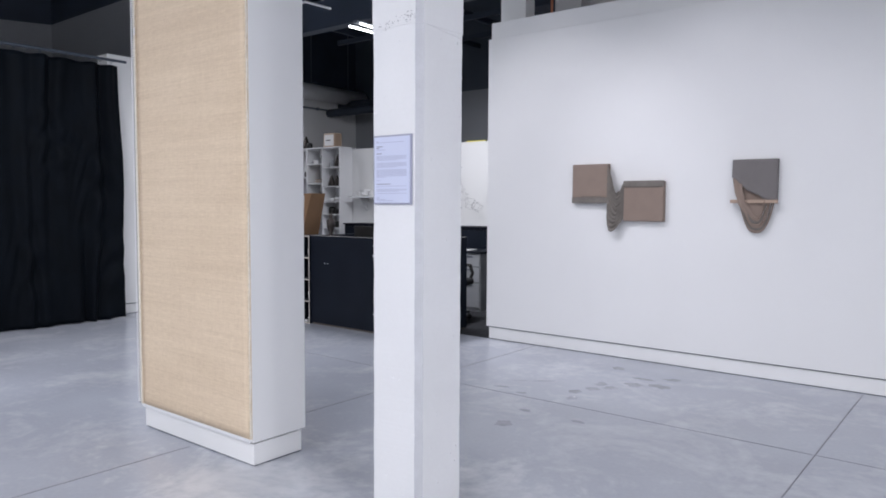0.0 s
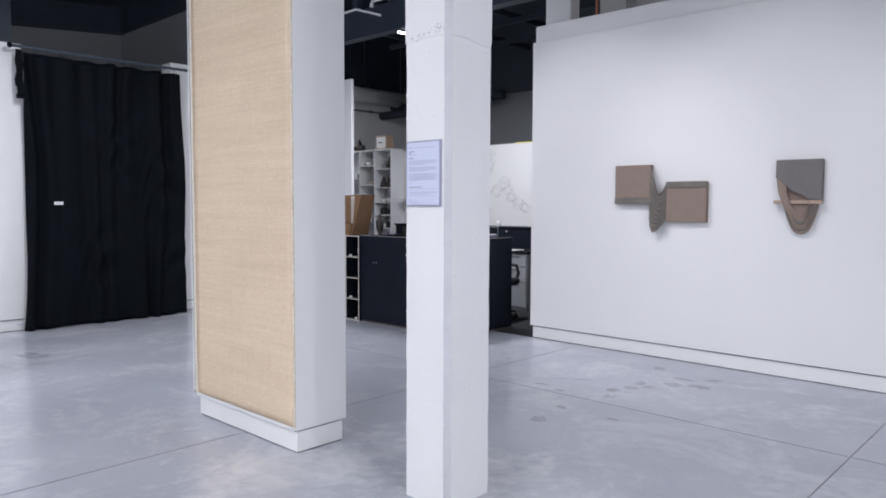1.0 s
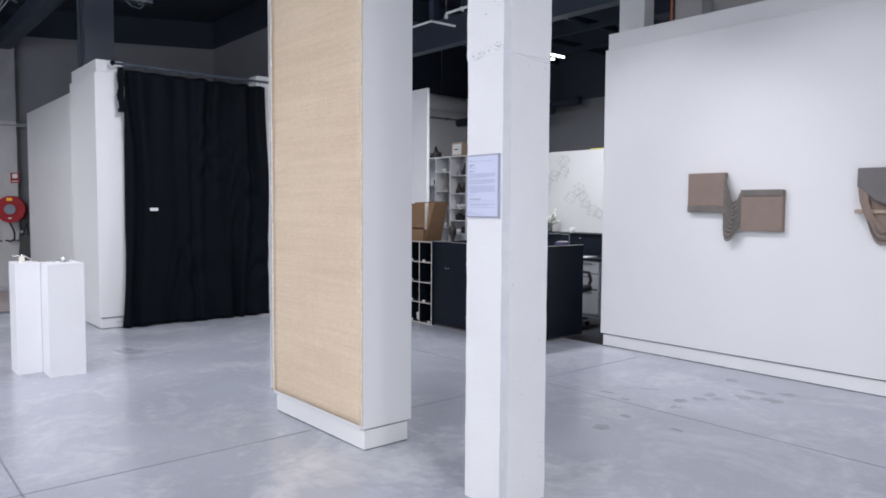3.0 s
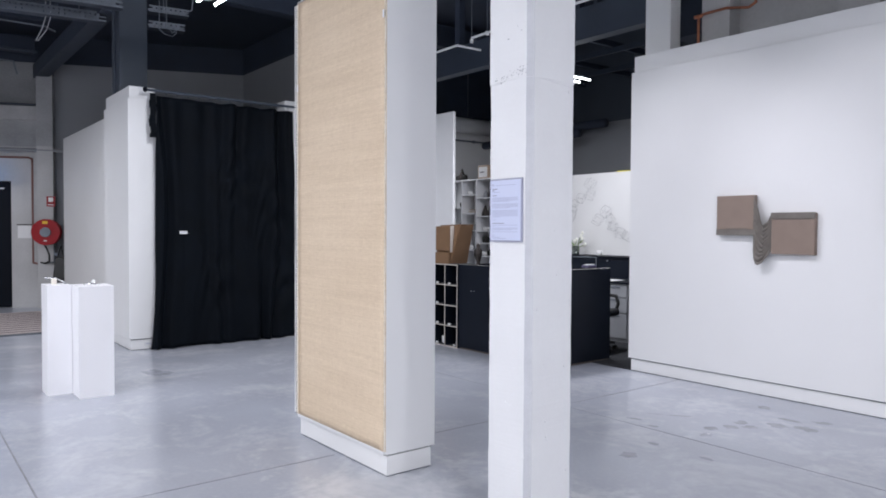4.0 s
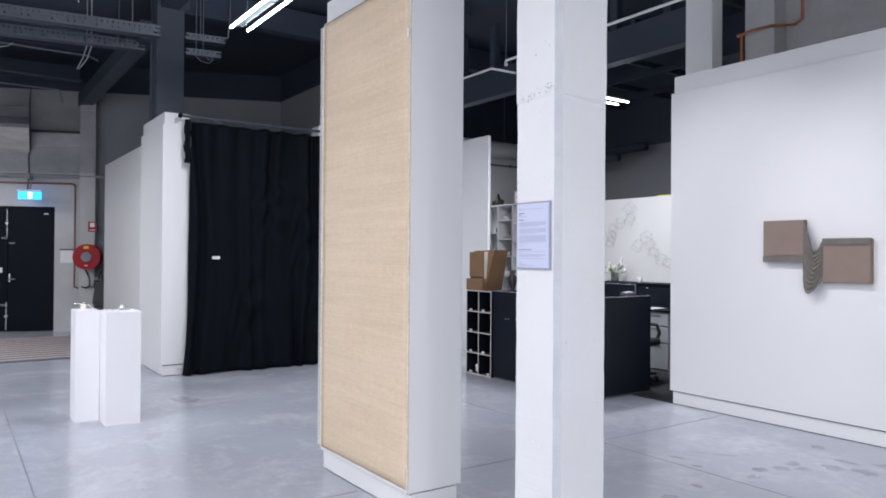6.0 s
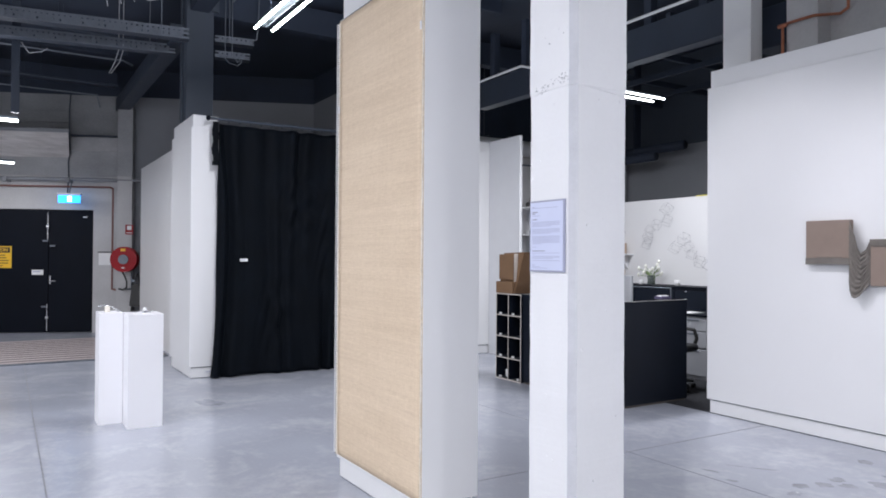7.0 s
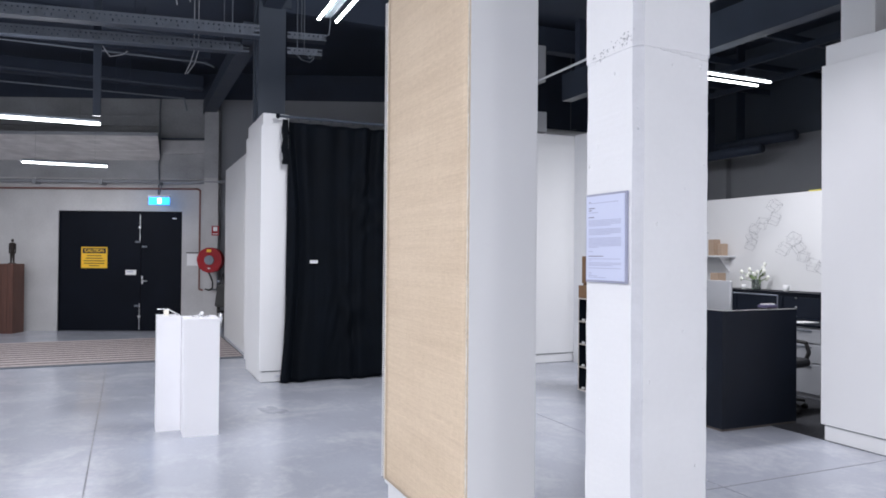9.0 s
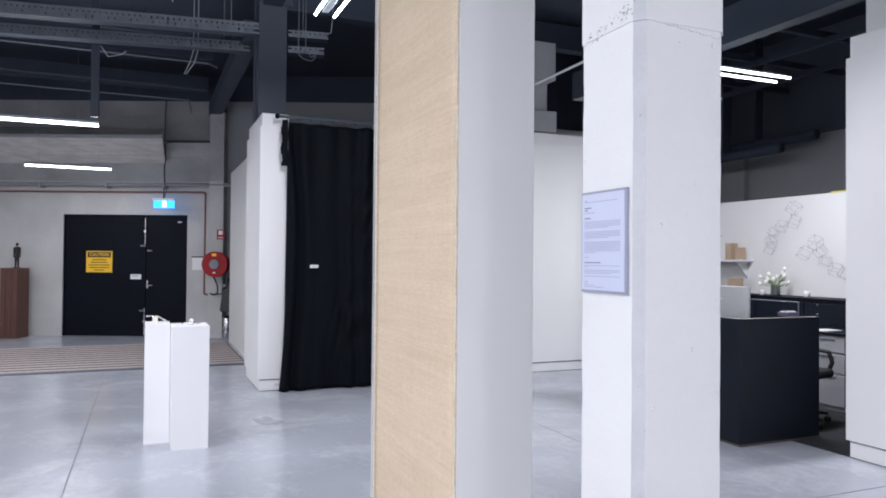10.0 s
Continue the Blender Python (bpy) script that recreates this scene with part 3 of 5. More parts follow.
# Spotlight out of view, added to make the plinths brighter than their surroundings.
e = (-5.0, -0.6, 4.3)
tl = thing("track_spotlight", e, "unseen white spotlight added to brighten the plinths", "spotlight", "track spotlights")
part("can", smooth(rod(e, (e[0] + 0.06, e[1] - 0.05, e[2] + 0.13), 0.05, 14)), OFFWHITE, tl)
part("stem", rod((e[0] + 0.06, e[1] - 0.05, e[2] + 0.13), (e[0] + 0.06, e[1] - 0.05, 4.8), 0.01, 8), OFFWHITE, tl)
spot_lamp((e[0] - 0.02, e[1] + 0.02, e[2] - 0.03), (-6.15, 1.3, 0.55), 135, 34)

# ---- ceiling steel, trays and services ----
beam("beam_side", -13.95, -8.93, 2.08, 2.29, 4.05, 4.28)
beam("beam_far", -13.62, -13.40, -6.0, 2.03, 4.38, 4.62, CEILING, "dark steel beam under the ceiling")
beam("beam_cross", -8.75, 5.0, 2.28, 2.50, 4.42, 4.74, CEILING, "dark steel beam under the ceiling")
beam("beam_reception", -8.30, -4.125, 6.24, 6.40, 3.58, 3.94, BEAM, "grey painted steel beam above the reception")
beam("beam_rear", -8.93, -8.75, 2.56, 8.4, 4.40, 4.74, CEILING, "dark steel beam under the ceiling")
for i, x in enumerate((-12.2, -11.0, -7.3, -5.4, -3.2)):
    beam("purlin_cross_%d" % i, x - 0.04, x + 0.04, -6.0, 2.02 if x < -8 else 5.9, 4.62, 4.79, CEILING, "dark steel purlin")
for i in range(5):
    x = -8.1 + i * 1.05
    beam("purlin_office_%d" % i, x - 0.03, x + 0.03, 6.41, 9.98, 3.98, 4.06, BEAM, "grey steel purlin over the office")
for i in range(3):
    y = 7.1 + i * 0.95
    beam("purlin_long_%d" % i, -8.5, 2.0, y - 0.025, y + 0.025, 3.90, 3.975, BEAM, "grey steel purlin over the office")
for i in range(6):
    x = -8.0 + i * 0.72
    beam("stud_%d" % i, x - 0.05, x + 0.05, 6.28, 6.38, 3.945, 4.62, CEILING, "dark steel stud above the beam")

post = thing("steel_post", (-8.84, 2.4, 3.04), "slate grey steel column rising above the white wall end", "post", kind="structure")
part("web", box(-8.90, -8.74, 2.235, 2.56, 3.045, 4.8, 0.006), POSTGREY, post)
part("flange", box(-8.985, -8.905, 2.21, 2.58, 3.045, 4.8, 0.004), POSTGREY, post)
bm = bmesh.new()
add_box(bm, -8.92, -8.72, 2.50, 2.62, 4.44, 4.8)
part("cap_plate", bm, POSTGREY, post)


def cable_tray(a, b, z, height, depth):
    """A slotted galvanised tray between two plan points: rails above and below, webs between the slots."""
    a, b = Vector((*a, z)), Vector((*b, z))
    d = (b - a)
    n = d.normalized()
    length = d.length
    turn = Matrix.Translation(a) @ Matrix.Rotation(math.atan2(n.y, n.x), 4, "Z")
    t = thing("cable_tray", tuple(a), "slotted galvanised steel cable tray under the ceiling", "cable tray", "cable trays")
    for side in (0, depth):
        bm = bmesh.new()
        for lo, hi in ((0.0, 0.20), (0.42, 0.56), (0.80, 1.0)):
            add_box(bm, 0, length, side, side + 0.003, height * lo, height * hi)
        for lo, hi, shift, pitch, web in ((0.20, 0.42, 0.0, 0.074, 0.052), (0.56, 0.80, 0.04, 0.056, 0.038)):
            k = shift
            while k < length - pitch:
                add_box(bm, k, k + web, side, side + 0.003, height * lo, height * hi)
                k += pitch
        k = 0.1
        while k < length - 0.1:
            add_box(bm, k, k + 0.012, side - 0.004, side - 0.0002, 0, height)
            k += 0.44
        add_box(bm, 0, length, side - 0.006, side + 0.009, height, height + 0.004)
        bm.transform(turn)
        part("side_rail", bm, GALV, t)
    bm = box(0, length, 0.004, depth - 0.002, 0, 0.003)
    bm.transform(turn)
    part("tray_floor", bm, BEAM, t)
    for j in range(3):
        bm = rod((0, 0.04 + j * 0.04, 0.02), (length, 0.05 + j * 0.03, 0.02), 0.012, 6)
        bm.transform(turn)
        part("cable_run", bm, BLACKDOOR, t, "dark cable lying in the tray")
    for k in (0.2, length - 0.3):
        p = a + n * k
        part("hanger", rod((p.x, p.y, z), (p.x, p.y, 4.8), 0.006, 6), GALV, t)
    return t


cable_tray((-9.10, -3.0), (-8.33, 2.18), 3.94, 0.12, 0.14)
cable_tray((-9.95, -3.0), (-9.12, 2.18), 3.96, 0.11, 0.14)
cable_tray((-8.70, 2.57), (-8.62, 3.03), 4.07, 0.075, 0.15)
cable_tray((-8.70, 2.57), (-8.62, 2.98), 3.88, 0.075, 0.15)


def cable(points, r, mat, label="loose grey cable hanging from the ceiling"):
    c = thing("cable", points[0], label, "cable", "ceiling cables")
    part("strand", path_rod(points, r, 6), mat, c)


for k, (y, s) in enumerate(((1.55, 0.0), (1.60, 0.03))):
    cable([(-9.30, y, 4.8), (-9.32, y, 3.95), (-9.34, y - 0.04, 3.80), (-9.36, y - 0.10 - s, 3.66)], 0.0065, GREYCABLE)
for k in range(3):
    y = 1.25 + k * 0.13
    cable([(-7.9, y, 4.8), (-7.9, y, 4.55), (-7.92, y - 0.02, 4.25), (-7.93, y + 0.02, 4.03 + 0.05 * k)], 0.0065, GREYCABLE)
cable([(-7.9, 1.1, 4.8), (-7.9, 1.1, 4.35), (-7.9, 1.85, 4.28)], 0.012, GREYCABLE, "pale grey conduit fixed under the ceiling")
cable([(-8.60, 2.95, 4.09), (-8.58, 3.05, 4.14), (-8.55, 3.06, 4.3), (-8.55, 3.07, 4.8)], 0.007, GALV)
cable([(-8.69, 2.66, 3.90), (-8.68, 2.74, 3.82), (-8.67, 2.84, 3.80), (-8.655, 2.88, 3.84), (-8.65, 2.89, 3.94)], 0.006, GALV, "loop of grey cable drooping from the tray")
cable([(-8.665, 2.80, 3.90), (-8.66, 2.83, 3.84), (-8.655, 2.86, 3.86), (-8.655, 2.87, 3.94)], 0.006, GALV, "loop of grey cable drooping from the tray")
cable([(-9.70, 0.52, 3.98), (-9.70, 0.60, 3.86), (-9.70, 0.74, 3.90), (-9.70, 0.80, 3.95)], 0.0065, GREYCABLE)

for pts, r_, m_ in (([(-9.6, -5.5, 4.16), (-9.02, 2.0, 4.16)], 0.035, CEILING), ([(-12.6, -5.5, 4.30), (-12.6, 1.95, 4.22)], 0.018, BEAM), ([(-11.6, -5.5, 4.44), (-11.6, 1.9, 4.40), (-11.4, 2.0, 4.30)], 0.014, GALV),
                   ([(-10.6, -4.0, 4.52), (-10.55, 1.9, 4.46)], 0.02, BEAM), ([(-13.3, -5.5, 4.20), (-13.25, 1.7, 4.16), (-13.25, 1.75, 3.95)], 0.012, GALV), ([(-8.0, 2.6, 4.36), (-4.3, 2.66, 4.36)], 0.010, GALV)):
    c = thing("service_pipe", pts[0], "thin grey service pipe run under the dark ceiling", "pipe", "ceiling pipes")
    part("pipe_run", path_rod(pts, r_, 8), m_, c)
    for u in (0.2, 0.55, 0.85):
        p = Vector(pts[0]).lerp(Vector(pts[1]), u)
        part("hanger", rod((p.x, p.y, p.z), (p.x, p.y, 4.8), 0.004, 5), BEAM, c)
for k in range(4):
    a_ = 0.9 * k
    cable([(-8.25 - 0.04 * k, 2.05 - 0.05 * k, 4.62), (-8.25, 2.0 - 0.06 * k, 4.40 - 0.03 * k), (-8.25 + 0.03 * math.sin(a_), 1.92 - 0.07 * k, 4.30 + 0.03 * math.cos(a_)), (-8.25, 1.83 - 0.08 * k, 4.36 + 0.04 * k)], 0.007, GREYCABLE, "short curl of loose grey cable by the post")

hanger = thing("hanging_strut", (-9.72, 0.46, 4.8), "grey steel strut hanging from the cable tray", "strut")
part("strut_bar", box(-9.75, -9.69, 0.42, 0.51, 3.12, 4.8, 0.004), BEAM, hanger)
part("head_plate", box(-9.80, -9.64, 0.34, 0.60, 4.045, 4.055), BEAM, hanger)

for nm, pts in (("conduit", [(-8.3, 5.42, 3.60), (-6.15, 5.36, 3.60), (-6.14, 5.72, 3.60)]), ("conduit", [(-5.79, 5.28, 3.60), (-0.6, 5.20, 3.60)])):
    c = thing(nm, pts[0], "thin white electrical conduit under the ceiling", "conduit", "ceiling conduits")
    part("tube", path_rod(pts, 0.014, 8), OFFWHITE, c)
    for p in pts[:2]:
        part("saddle", box(p[0] + 0.255, p[0] + 0.275, p[1] - 0.018, p[1] + 0.018, p[2] - 0.025, p[2] + 0.018), OFFWHITE, c)
        part("drop_rod", rod((p[0] + 0.265, p[1], p[2]), (p[0] + 0.265, p[1], 4.8), 0.004, 6), GALV, c)

for k, (x1, y, z) in enumerate(((-7.28, 9.5, 3.22), (-7.60, 9.2, 3.05))):
    d = thing("round_duct", (x1 - 2, y, z), "dark round duct under the office ceiling", "duct", "office ducts")
    part("duct_tube", smooth(rod((x1 - 3.2, y, z), (x1, y, z), 0.075, 16)), CEILING, d)
    part("duct_hanger", box(x1 - 1.0, x1 - 0.98, y - 0.08, y + 0.08, z, 4.8), CEILING, d)

rl = thing("wall_pipe", (-9.98, 8.4, 3.1), "thin grey pipe along the office end wall", "pipe", "office pipes")
part("pipe_run", rod((-9.975, 6.75, 3.10), (-9.975, 9.88, 3.10), 0.016, 8), GALV, rl)
for y in (7.6, 8.9, 9.6):
    part("saddle", box(-10.0, -9.955, y - 0.015, y + 0.015, 3.075, 3.125), GALV, rl)
pd = thing("round_duct", (-9.8, 8.4, 3.36), "pale round duct along the office end wall", "duct", "office ducts")
part("duct_tube", smooth(rod((-9.80, 6.75, 3.36), (-9.80, 9.88, 3.36), 0.14, 20)), OFFWHITE, pd)
for y in (7.4, 8.6, 9.5):
    part("duct_hanger", box(-9.945, -9.655, y - 0.012, y + 0.012, 3.50, 3.506), GALV, pd)
    part("hanger_rod", rod((-9.80, y, 3.50), (-9.80, y, 4.8), 0.005, 6), GALV, pd)

ac = thing("air_duct", (-8.9, 5.9, 3.3), "boxy grey air duct above the partition", "duct")
part("upper_box", box(-9.3, -8.45, 5.60, 6.08, 3.86, 4.36, 0.01), DUCTPAINT, ac)
part("lower_box", box(-9.3, -8.50, 5.50, 5.98, 3.45, 3.855, 0.01), DUCTPAINT, ac)
part("collar", box(-9.3, -8.45, 5.50, 6.10, 3.16, 3.445, 0.01), DUCTPAINT, ac)

# columns and wall that rise behind the art wall
setting("pillar_front", box(-4.12, -3.82, 6.22, 6.39, 0, 4.8, 0.006), WHITE, "white-painted concrete pillar behind the gallery wall", "pillar")
setting("pillar_rear", box(-3.65, -3.35, 6.50, 6.72, 0, 4.8, 0.006), OLDWALL, "white-painted brick pillar behind the gallery wall", "pillar")
setting("wall_rear", box(-3.35, 5.0, 6.70, 6.95, 0, 4.8), OLDWALL, "old white-painted brick wall behind the gallery wall")
setting("pilaster_rear", box(-2.40, -2.05, 6.60, 6.70, 0, 4.8, 0.004), OLDWALL, "white-painted brick pilaster", "pilaster")
cu = thing("copper_pipe", (-3.67, 6.44, 3.2), "bare copper water pipe with bends", "pipe")
COPPER = material("aged_copper", (0.55, 0.22, 0.13), 0.4, 0.85, vary=0.2, scale=14)
part("pipe_run", path_rod([(-3.66, 6.46, 0.4), (-3.66, 6.46, 3.56), (-3.60, 6.45, 3.58), (-3.36, 6.46, 3.585), (-3.22, 6.62, 3.59), (-3.16, 6.64, 3.63), (-3.16, 6.64, 4.8)], 0.013, 10), COPPER, cu)
part("pipe_elbow", smooth(rod((-3.70, 6.455, 3.57), (-3.62, 6.455, 3.57), 0.019, 10)), COPPER, cu)
bx = thing("junction_box", (-3.75, 6.6, 3.7), "dark steel duct box between the pillars", "duct")
part("box_body", box(-4.05, -3.66, 6.60, 6.9, 3.45, 3.85, 0.01), CEILING, bx)
setting("wall_office_side", box(-3.64, -3.40, 6.72, 10.0, 0, 4.8), CEILING, "dark side wall of the office")
setting("wall_office_back", box(-10.12, -3.64, 9.9, 10.05, 0, 3.30), GREYWALL, "grey back wall of the office")
# Slate grey instead of ceiling black, so the colour holds the lamps' haze.
setting("wall_office_upper", box(-10.12, -3.64, 9.9, 10.05, 3.30, 4.8), POSTGREY, "dark upper part of the office wall, greyed for lamp haze")
setting("office_post", box(-8.92, -8.84, 9.80, 9.89, 0, 3.1), GREYWALL, "slim grey post against the office wall", "post")
rt = material("yellow_tape", (0.75, 0.68, 0.12), 0.6)
tp = thing("tape_strip", (-6.1, 8.45, 2.27), "strip of yellow tape on top of the half wall", "tape")
part("tape", box(-6.17, -5.85, 8.395, 8.45, 2.271, 2.285), rt, tp)

# ---- jute hanging on the panel ----
def jute_hanging():
    t = thing("jute_hanging", (-3.45, 2.205, 0.16), "large natural jute cloth stretched over the panel, zip along one edge", "textile artwork")
    x0, x1, z0, z1, y = -3.978, -2.938, 0.152, 2.935, 2.2185
    bm = bmesh.new()
    nx, nz = 24, 60
    g = [[bm.verts.new((x0 + (x1 - x0) * i / nx + 0.004 * noise.noise(Vector((j * 0.4, i, 1))) * (1 if i in (0, nx) else 0),
                        y - 0.004 - 0.002 * noise.noise(Vector((i * 0.3, j * 0.22, 0))), z0 + (z1 - z0) * j / nz)) for j in range(nz + 1)] for i in range(nx + 1)]
    for a, b in zip(g, g[1:]):
        for j in range(nz):
            bm.faces.new((a[j], b[j], b[j + 1], a[j + 1]))
    cl = part("cloth", smooth(bm), BURLAP, t)
    cl.modifiers.new("thick", "SOLIDIFY").thickness = 0.004
    part("bottom_batten", box(x0 - 0.012, x1 + 0.008, y - 0.010, y + 0.003, z0 - 0.020, z0 - 0.001, 0.002), OFFWHITE, t, "thin white batten under the cloth")
    part("edge_tape", box(x1 + 0.001, x1 + 0.016, y - 0.007, y + 0.003, z0, z1), JUTE, t, "pale frayed edge tape")
    part("edge_tape", box(x0 - 0.009, x0 - 0.001, y - 0.012, y - 0.004, z0, z1), JUTE, t, "pale frayed edge tape")
    part("edge_binding", path_rod([(x1 + 0.014 + 0.0015 * math.sin(k * 1.7), y - 0.005, z0 + (z1 - z0) * k / 40) for k in range(41)], 0.0028, 6), CORD, t, "cream cord binding")
    part("zip_tape", box(x0 - 0.027, x0 - 0.010, y - 0.012, y - 0.006, z0, z1 - 0.01), CORD, t, "white zip tape")
    part("zip_backing", box(x0 - 0.041, x0 - 0.028, y - 0.011, y + 0.003, z0, z1 - 0.01), BLACKDOOR, t, "dark strip under the zip teeth")
    bm = bmesh.new()
    z = z0 + 0.01
    while z < z1 - 0.02:
        add_box(bm, x0 - 0.042, x0 - 0.029, y - 0.020, y - 0.011, z, z + 0.0066)
        z += 0.0124
    part("zip_teeth", bm, NICKEL, t, "bright metal zip teeth", kind="stuff")
    part("top_rod", rod((x0 - 0.02, y - 0.006, z1 + 0.003), (x1, y - 0.006, z1 + 0.003), 0.004, 8), GALV, t)
    for xx, zz in ((x0 - 0.004, 2.34), (x1 + 0.008, 2.60)):
        part("clip", box(xx - 0.006, xx + 0.006, y - 0.020, y - 0.014, zz, zz + 0.045, 0.002), NICKEL, t, "small bright metal clip")


jute_hanging()

# ---- notice on the column ----
INK = material("grey_ink", (0.20, 0.20, 0.27), 0.7, vary=0.05)
FAINT = material("faint_grey_ink", (0.40, 0.42, 0.55), 0.7, vary=0.05)
SHEET = material("cool_white_sheet", (0.60, 0.635, 0.79), 0.35, vary=0.02, bump=0.01)
SHEETEDGE = material("grey_lilac_frame", (0.33, 0.34, 0.44), 0.45, vary=0.04)


def notice():
    x0, x1, z0, z1, y = -2.092, -1.877, 1.362, 1.655, 2.268
    s = thing("notice", ((x0 + x1) / 2, y, 1.5), "framed pale lilac printed notice fixed to the column", "sign")
    part("backing", box(x0, x1, y - 0.010, y - 0.002, z0, z1, 0.001), SHEETEDGE, s)
    part("sheet", box(x0 + 0.007, x1 - 0.007, y - 0.0125, y - 0.0102, z0 + 0.007, z1 - 0.007), SHEET, s)
    rng = random.Random(2)

    def line(z, length, h, mat=FAINT, off=0.02):
        part("print_line", box(x0 + off, x0 + off + length, y - 0.0132, y - 0.0127, z, z + h), mat, s)

    line(1.6275, 0.012, 0.002, INK)
    line(1.6235, 0.158, 0.002, FAINT)
    for z, w in ((1.606, 0.034), (1.599, 0.016)):
        line(z, w, 0.0032, INK)
    line(1.592, 0.05, 0.0022)
    line(1.576, 0.03, 0.003, INK)
    z = 1.566
    for n_lines, gap in ((5, 0.008), (5, 0.008), (8, 0.010)):
        for k in range(n_lines):
            line(z, 0.172 if k < n_lines - 1 else rng.uniform(0.05, 0.12), 0.0018)
            z -= 0.0043
        z -= gap
    line(z, 0.024, 0.002)
    z -= 0.016
    line(z, 0.08, 0.0028, INK)
    z -= 0.008
    for w in (0.17, 0.015, 0.0, 0.172, 0.172, 0.13, 0.0, 0.172):
        if w:
            line(z, w, 0.0018)
        z -= 0.0044
    z -= 0.012
    for w in (0.018, 0.016, 0.05, 0.095):
        line(z, w, 0.0018)
        z -= 0.0048


notice()

# ---- textile pieces on the art wall ----
TAUPE = material("taupe_canvas", (0.265, 0.205, 0.172), 0.85, vary=0.07, scale=8, bump=0.25, fine=500, spec=0.15)
UMBER = material("grey_umber_cloth", (0.182, 0.165, 0.148), 0.9, vary=0.15, scale=14, bump=0.3, fine=400, spec=0.12)
GREYCLOTH = material("mid_grey_cloth", (0.185, 0.172, 0.170), 0.85, vary=0.06, scale=10, bump=0.25, fine=500, spec=0.12)
TIMBER = material("pale_raw_timber", (0.42, 0.31, 0.24), 0.65, vary=0.12, scale=25, stretch=(1, 1, 12), bump=0.1)
WY = 5.915


def grid_cloth(us, vs, f):
    bm = bmesh.new()
    g = [[bm.verts.new(f(u, v)) for v in vs] for u in us]
    for a, b in zip(g, g[1:]):
        for j in range(len(vs) - 1):
            bm.faces.new((a[j], b[j], b[j + 1], a[j + 1]))
    return smooth(bm)


def steps(n):
    return [i / n for i in range(n + 1)]


def along(u, *stops):
    """A height that eases from stop to stop, each (u, height)."""
    for (a, h), (b, k) in zip(stops, stops[1:]):
        if u <= b:
            w = (u - a) / (b - a)
            return h + (k - h) * (0.6 * w + 0.4 * w * w * (3 - 2 * w))
    return stops[-1][1]


def draped_pair():
    t = thing("draped_canvas_pair", (-2.63, WY, 1.4), "two taupe canvas blocks joined by a sagging ribbed cloth", "textile artwork")
    d = 0.055
    c1 = part("canvas_block", box(-3.072, -2.722, WY - d, WY, 1.395, 1.728, 0.006), TAUPE, t)
    part("hem_strip", box(-3.0725, -2.722, WY - d - 0.004, WY - 0.004, 1.380, 1.433, 0.003), UMBER, c1, "darker folded hem")
    part("seam", box(-2.98, -2.78, WY - d - 0.0055, WY - d - 0.004, 1.437, 1.441), UMBER, c1)
    c2 = part("canvas_block", box(-2.572, -2.215, WY - d, WY, 1.225, 1.570, 0.006), TAUPE, t)
    part("hem_strip", box(-2.575, -2.213, WY - d - 0.005, WY - d + 0.012, 1.522, 1.574, 0.004), UMBER, c2, "darker folded hem")
    part("seam", box(-2.55, -2.24, WY - d - 0.0052, WY - d - 0.0035, 1.517, 1.521), UMBER, c2)

    def sag(u, v):
        # u across from block to block, v from the upper to the lower edge
        top = along(u, (0, 1.727), (0.12, 1.705), (0.30, 1.620), (0.50, 1.505), (0.63, 1.467), (0.82, 1.492), (1, 1.565))
        low = along(u, (0, 1.245), (0.08, 1.185), (0.25, 1.138), (0.42, 1.130), (0.62, 1.150), (0.85, 1.205), (1, 1.245))
        slack = noise.noise(Vector((u * 1.6, v * 2.6, 0)))
        full = math.sin(math.pi * min(max(u, 0), 1)) ** 0.6
        rib = 0.0048 * math.sin(v * 2 * math.pi * 9 + 4.5 * slack + 2.0 * u) * (0.35 + full) + 0.006 * noise.noise(Vector((u * 6, v * 15, 2)))
        x = -2.728 + 0.160 * u - 0.008 * full * v
        return (x, WY - d - 0.003 + 0.012 * (1 - full) - 0.020 * full - rib, top * (1 - v) + low * v + 0.006 * noise.noise(Vector((u * 3, v * 8, 4))) * full)

    dr = part("sagging_cloth", grid_cloth(steps(36), steps(90), sag), UMBER, t, "ribbed grey umber cloth")
    dr.modifiers.new("thick", "SOLIDIFY").thickness = 0.004


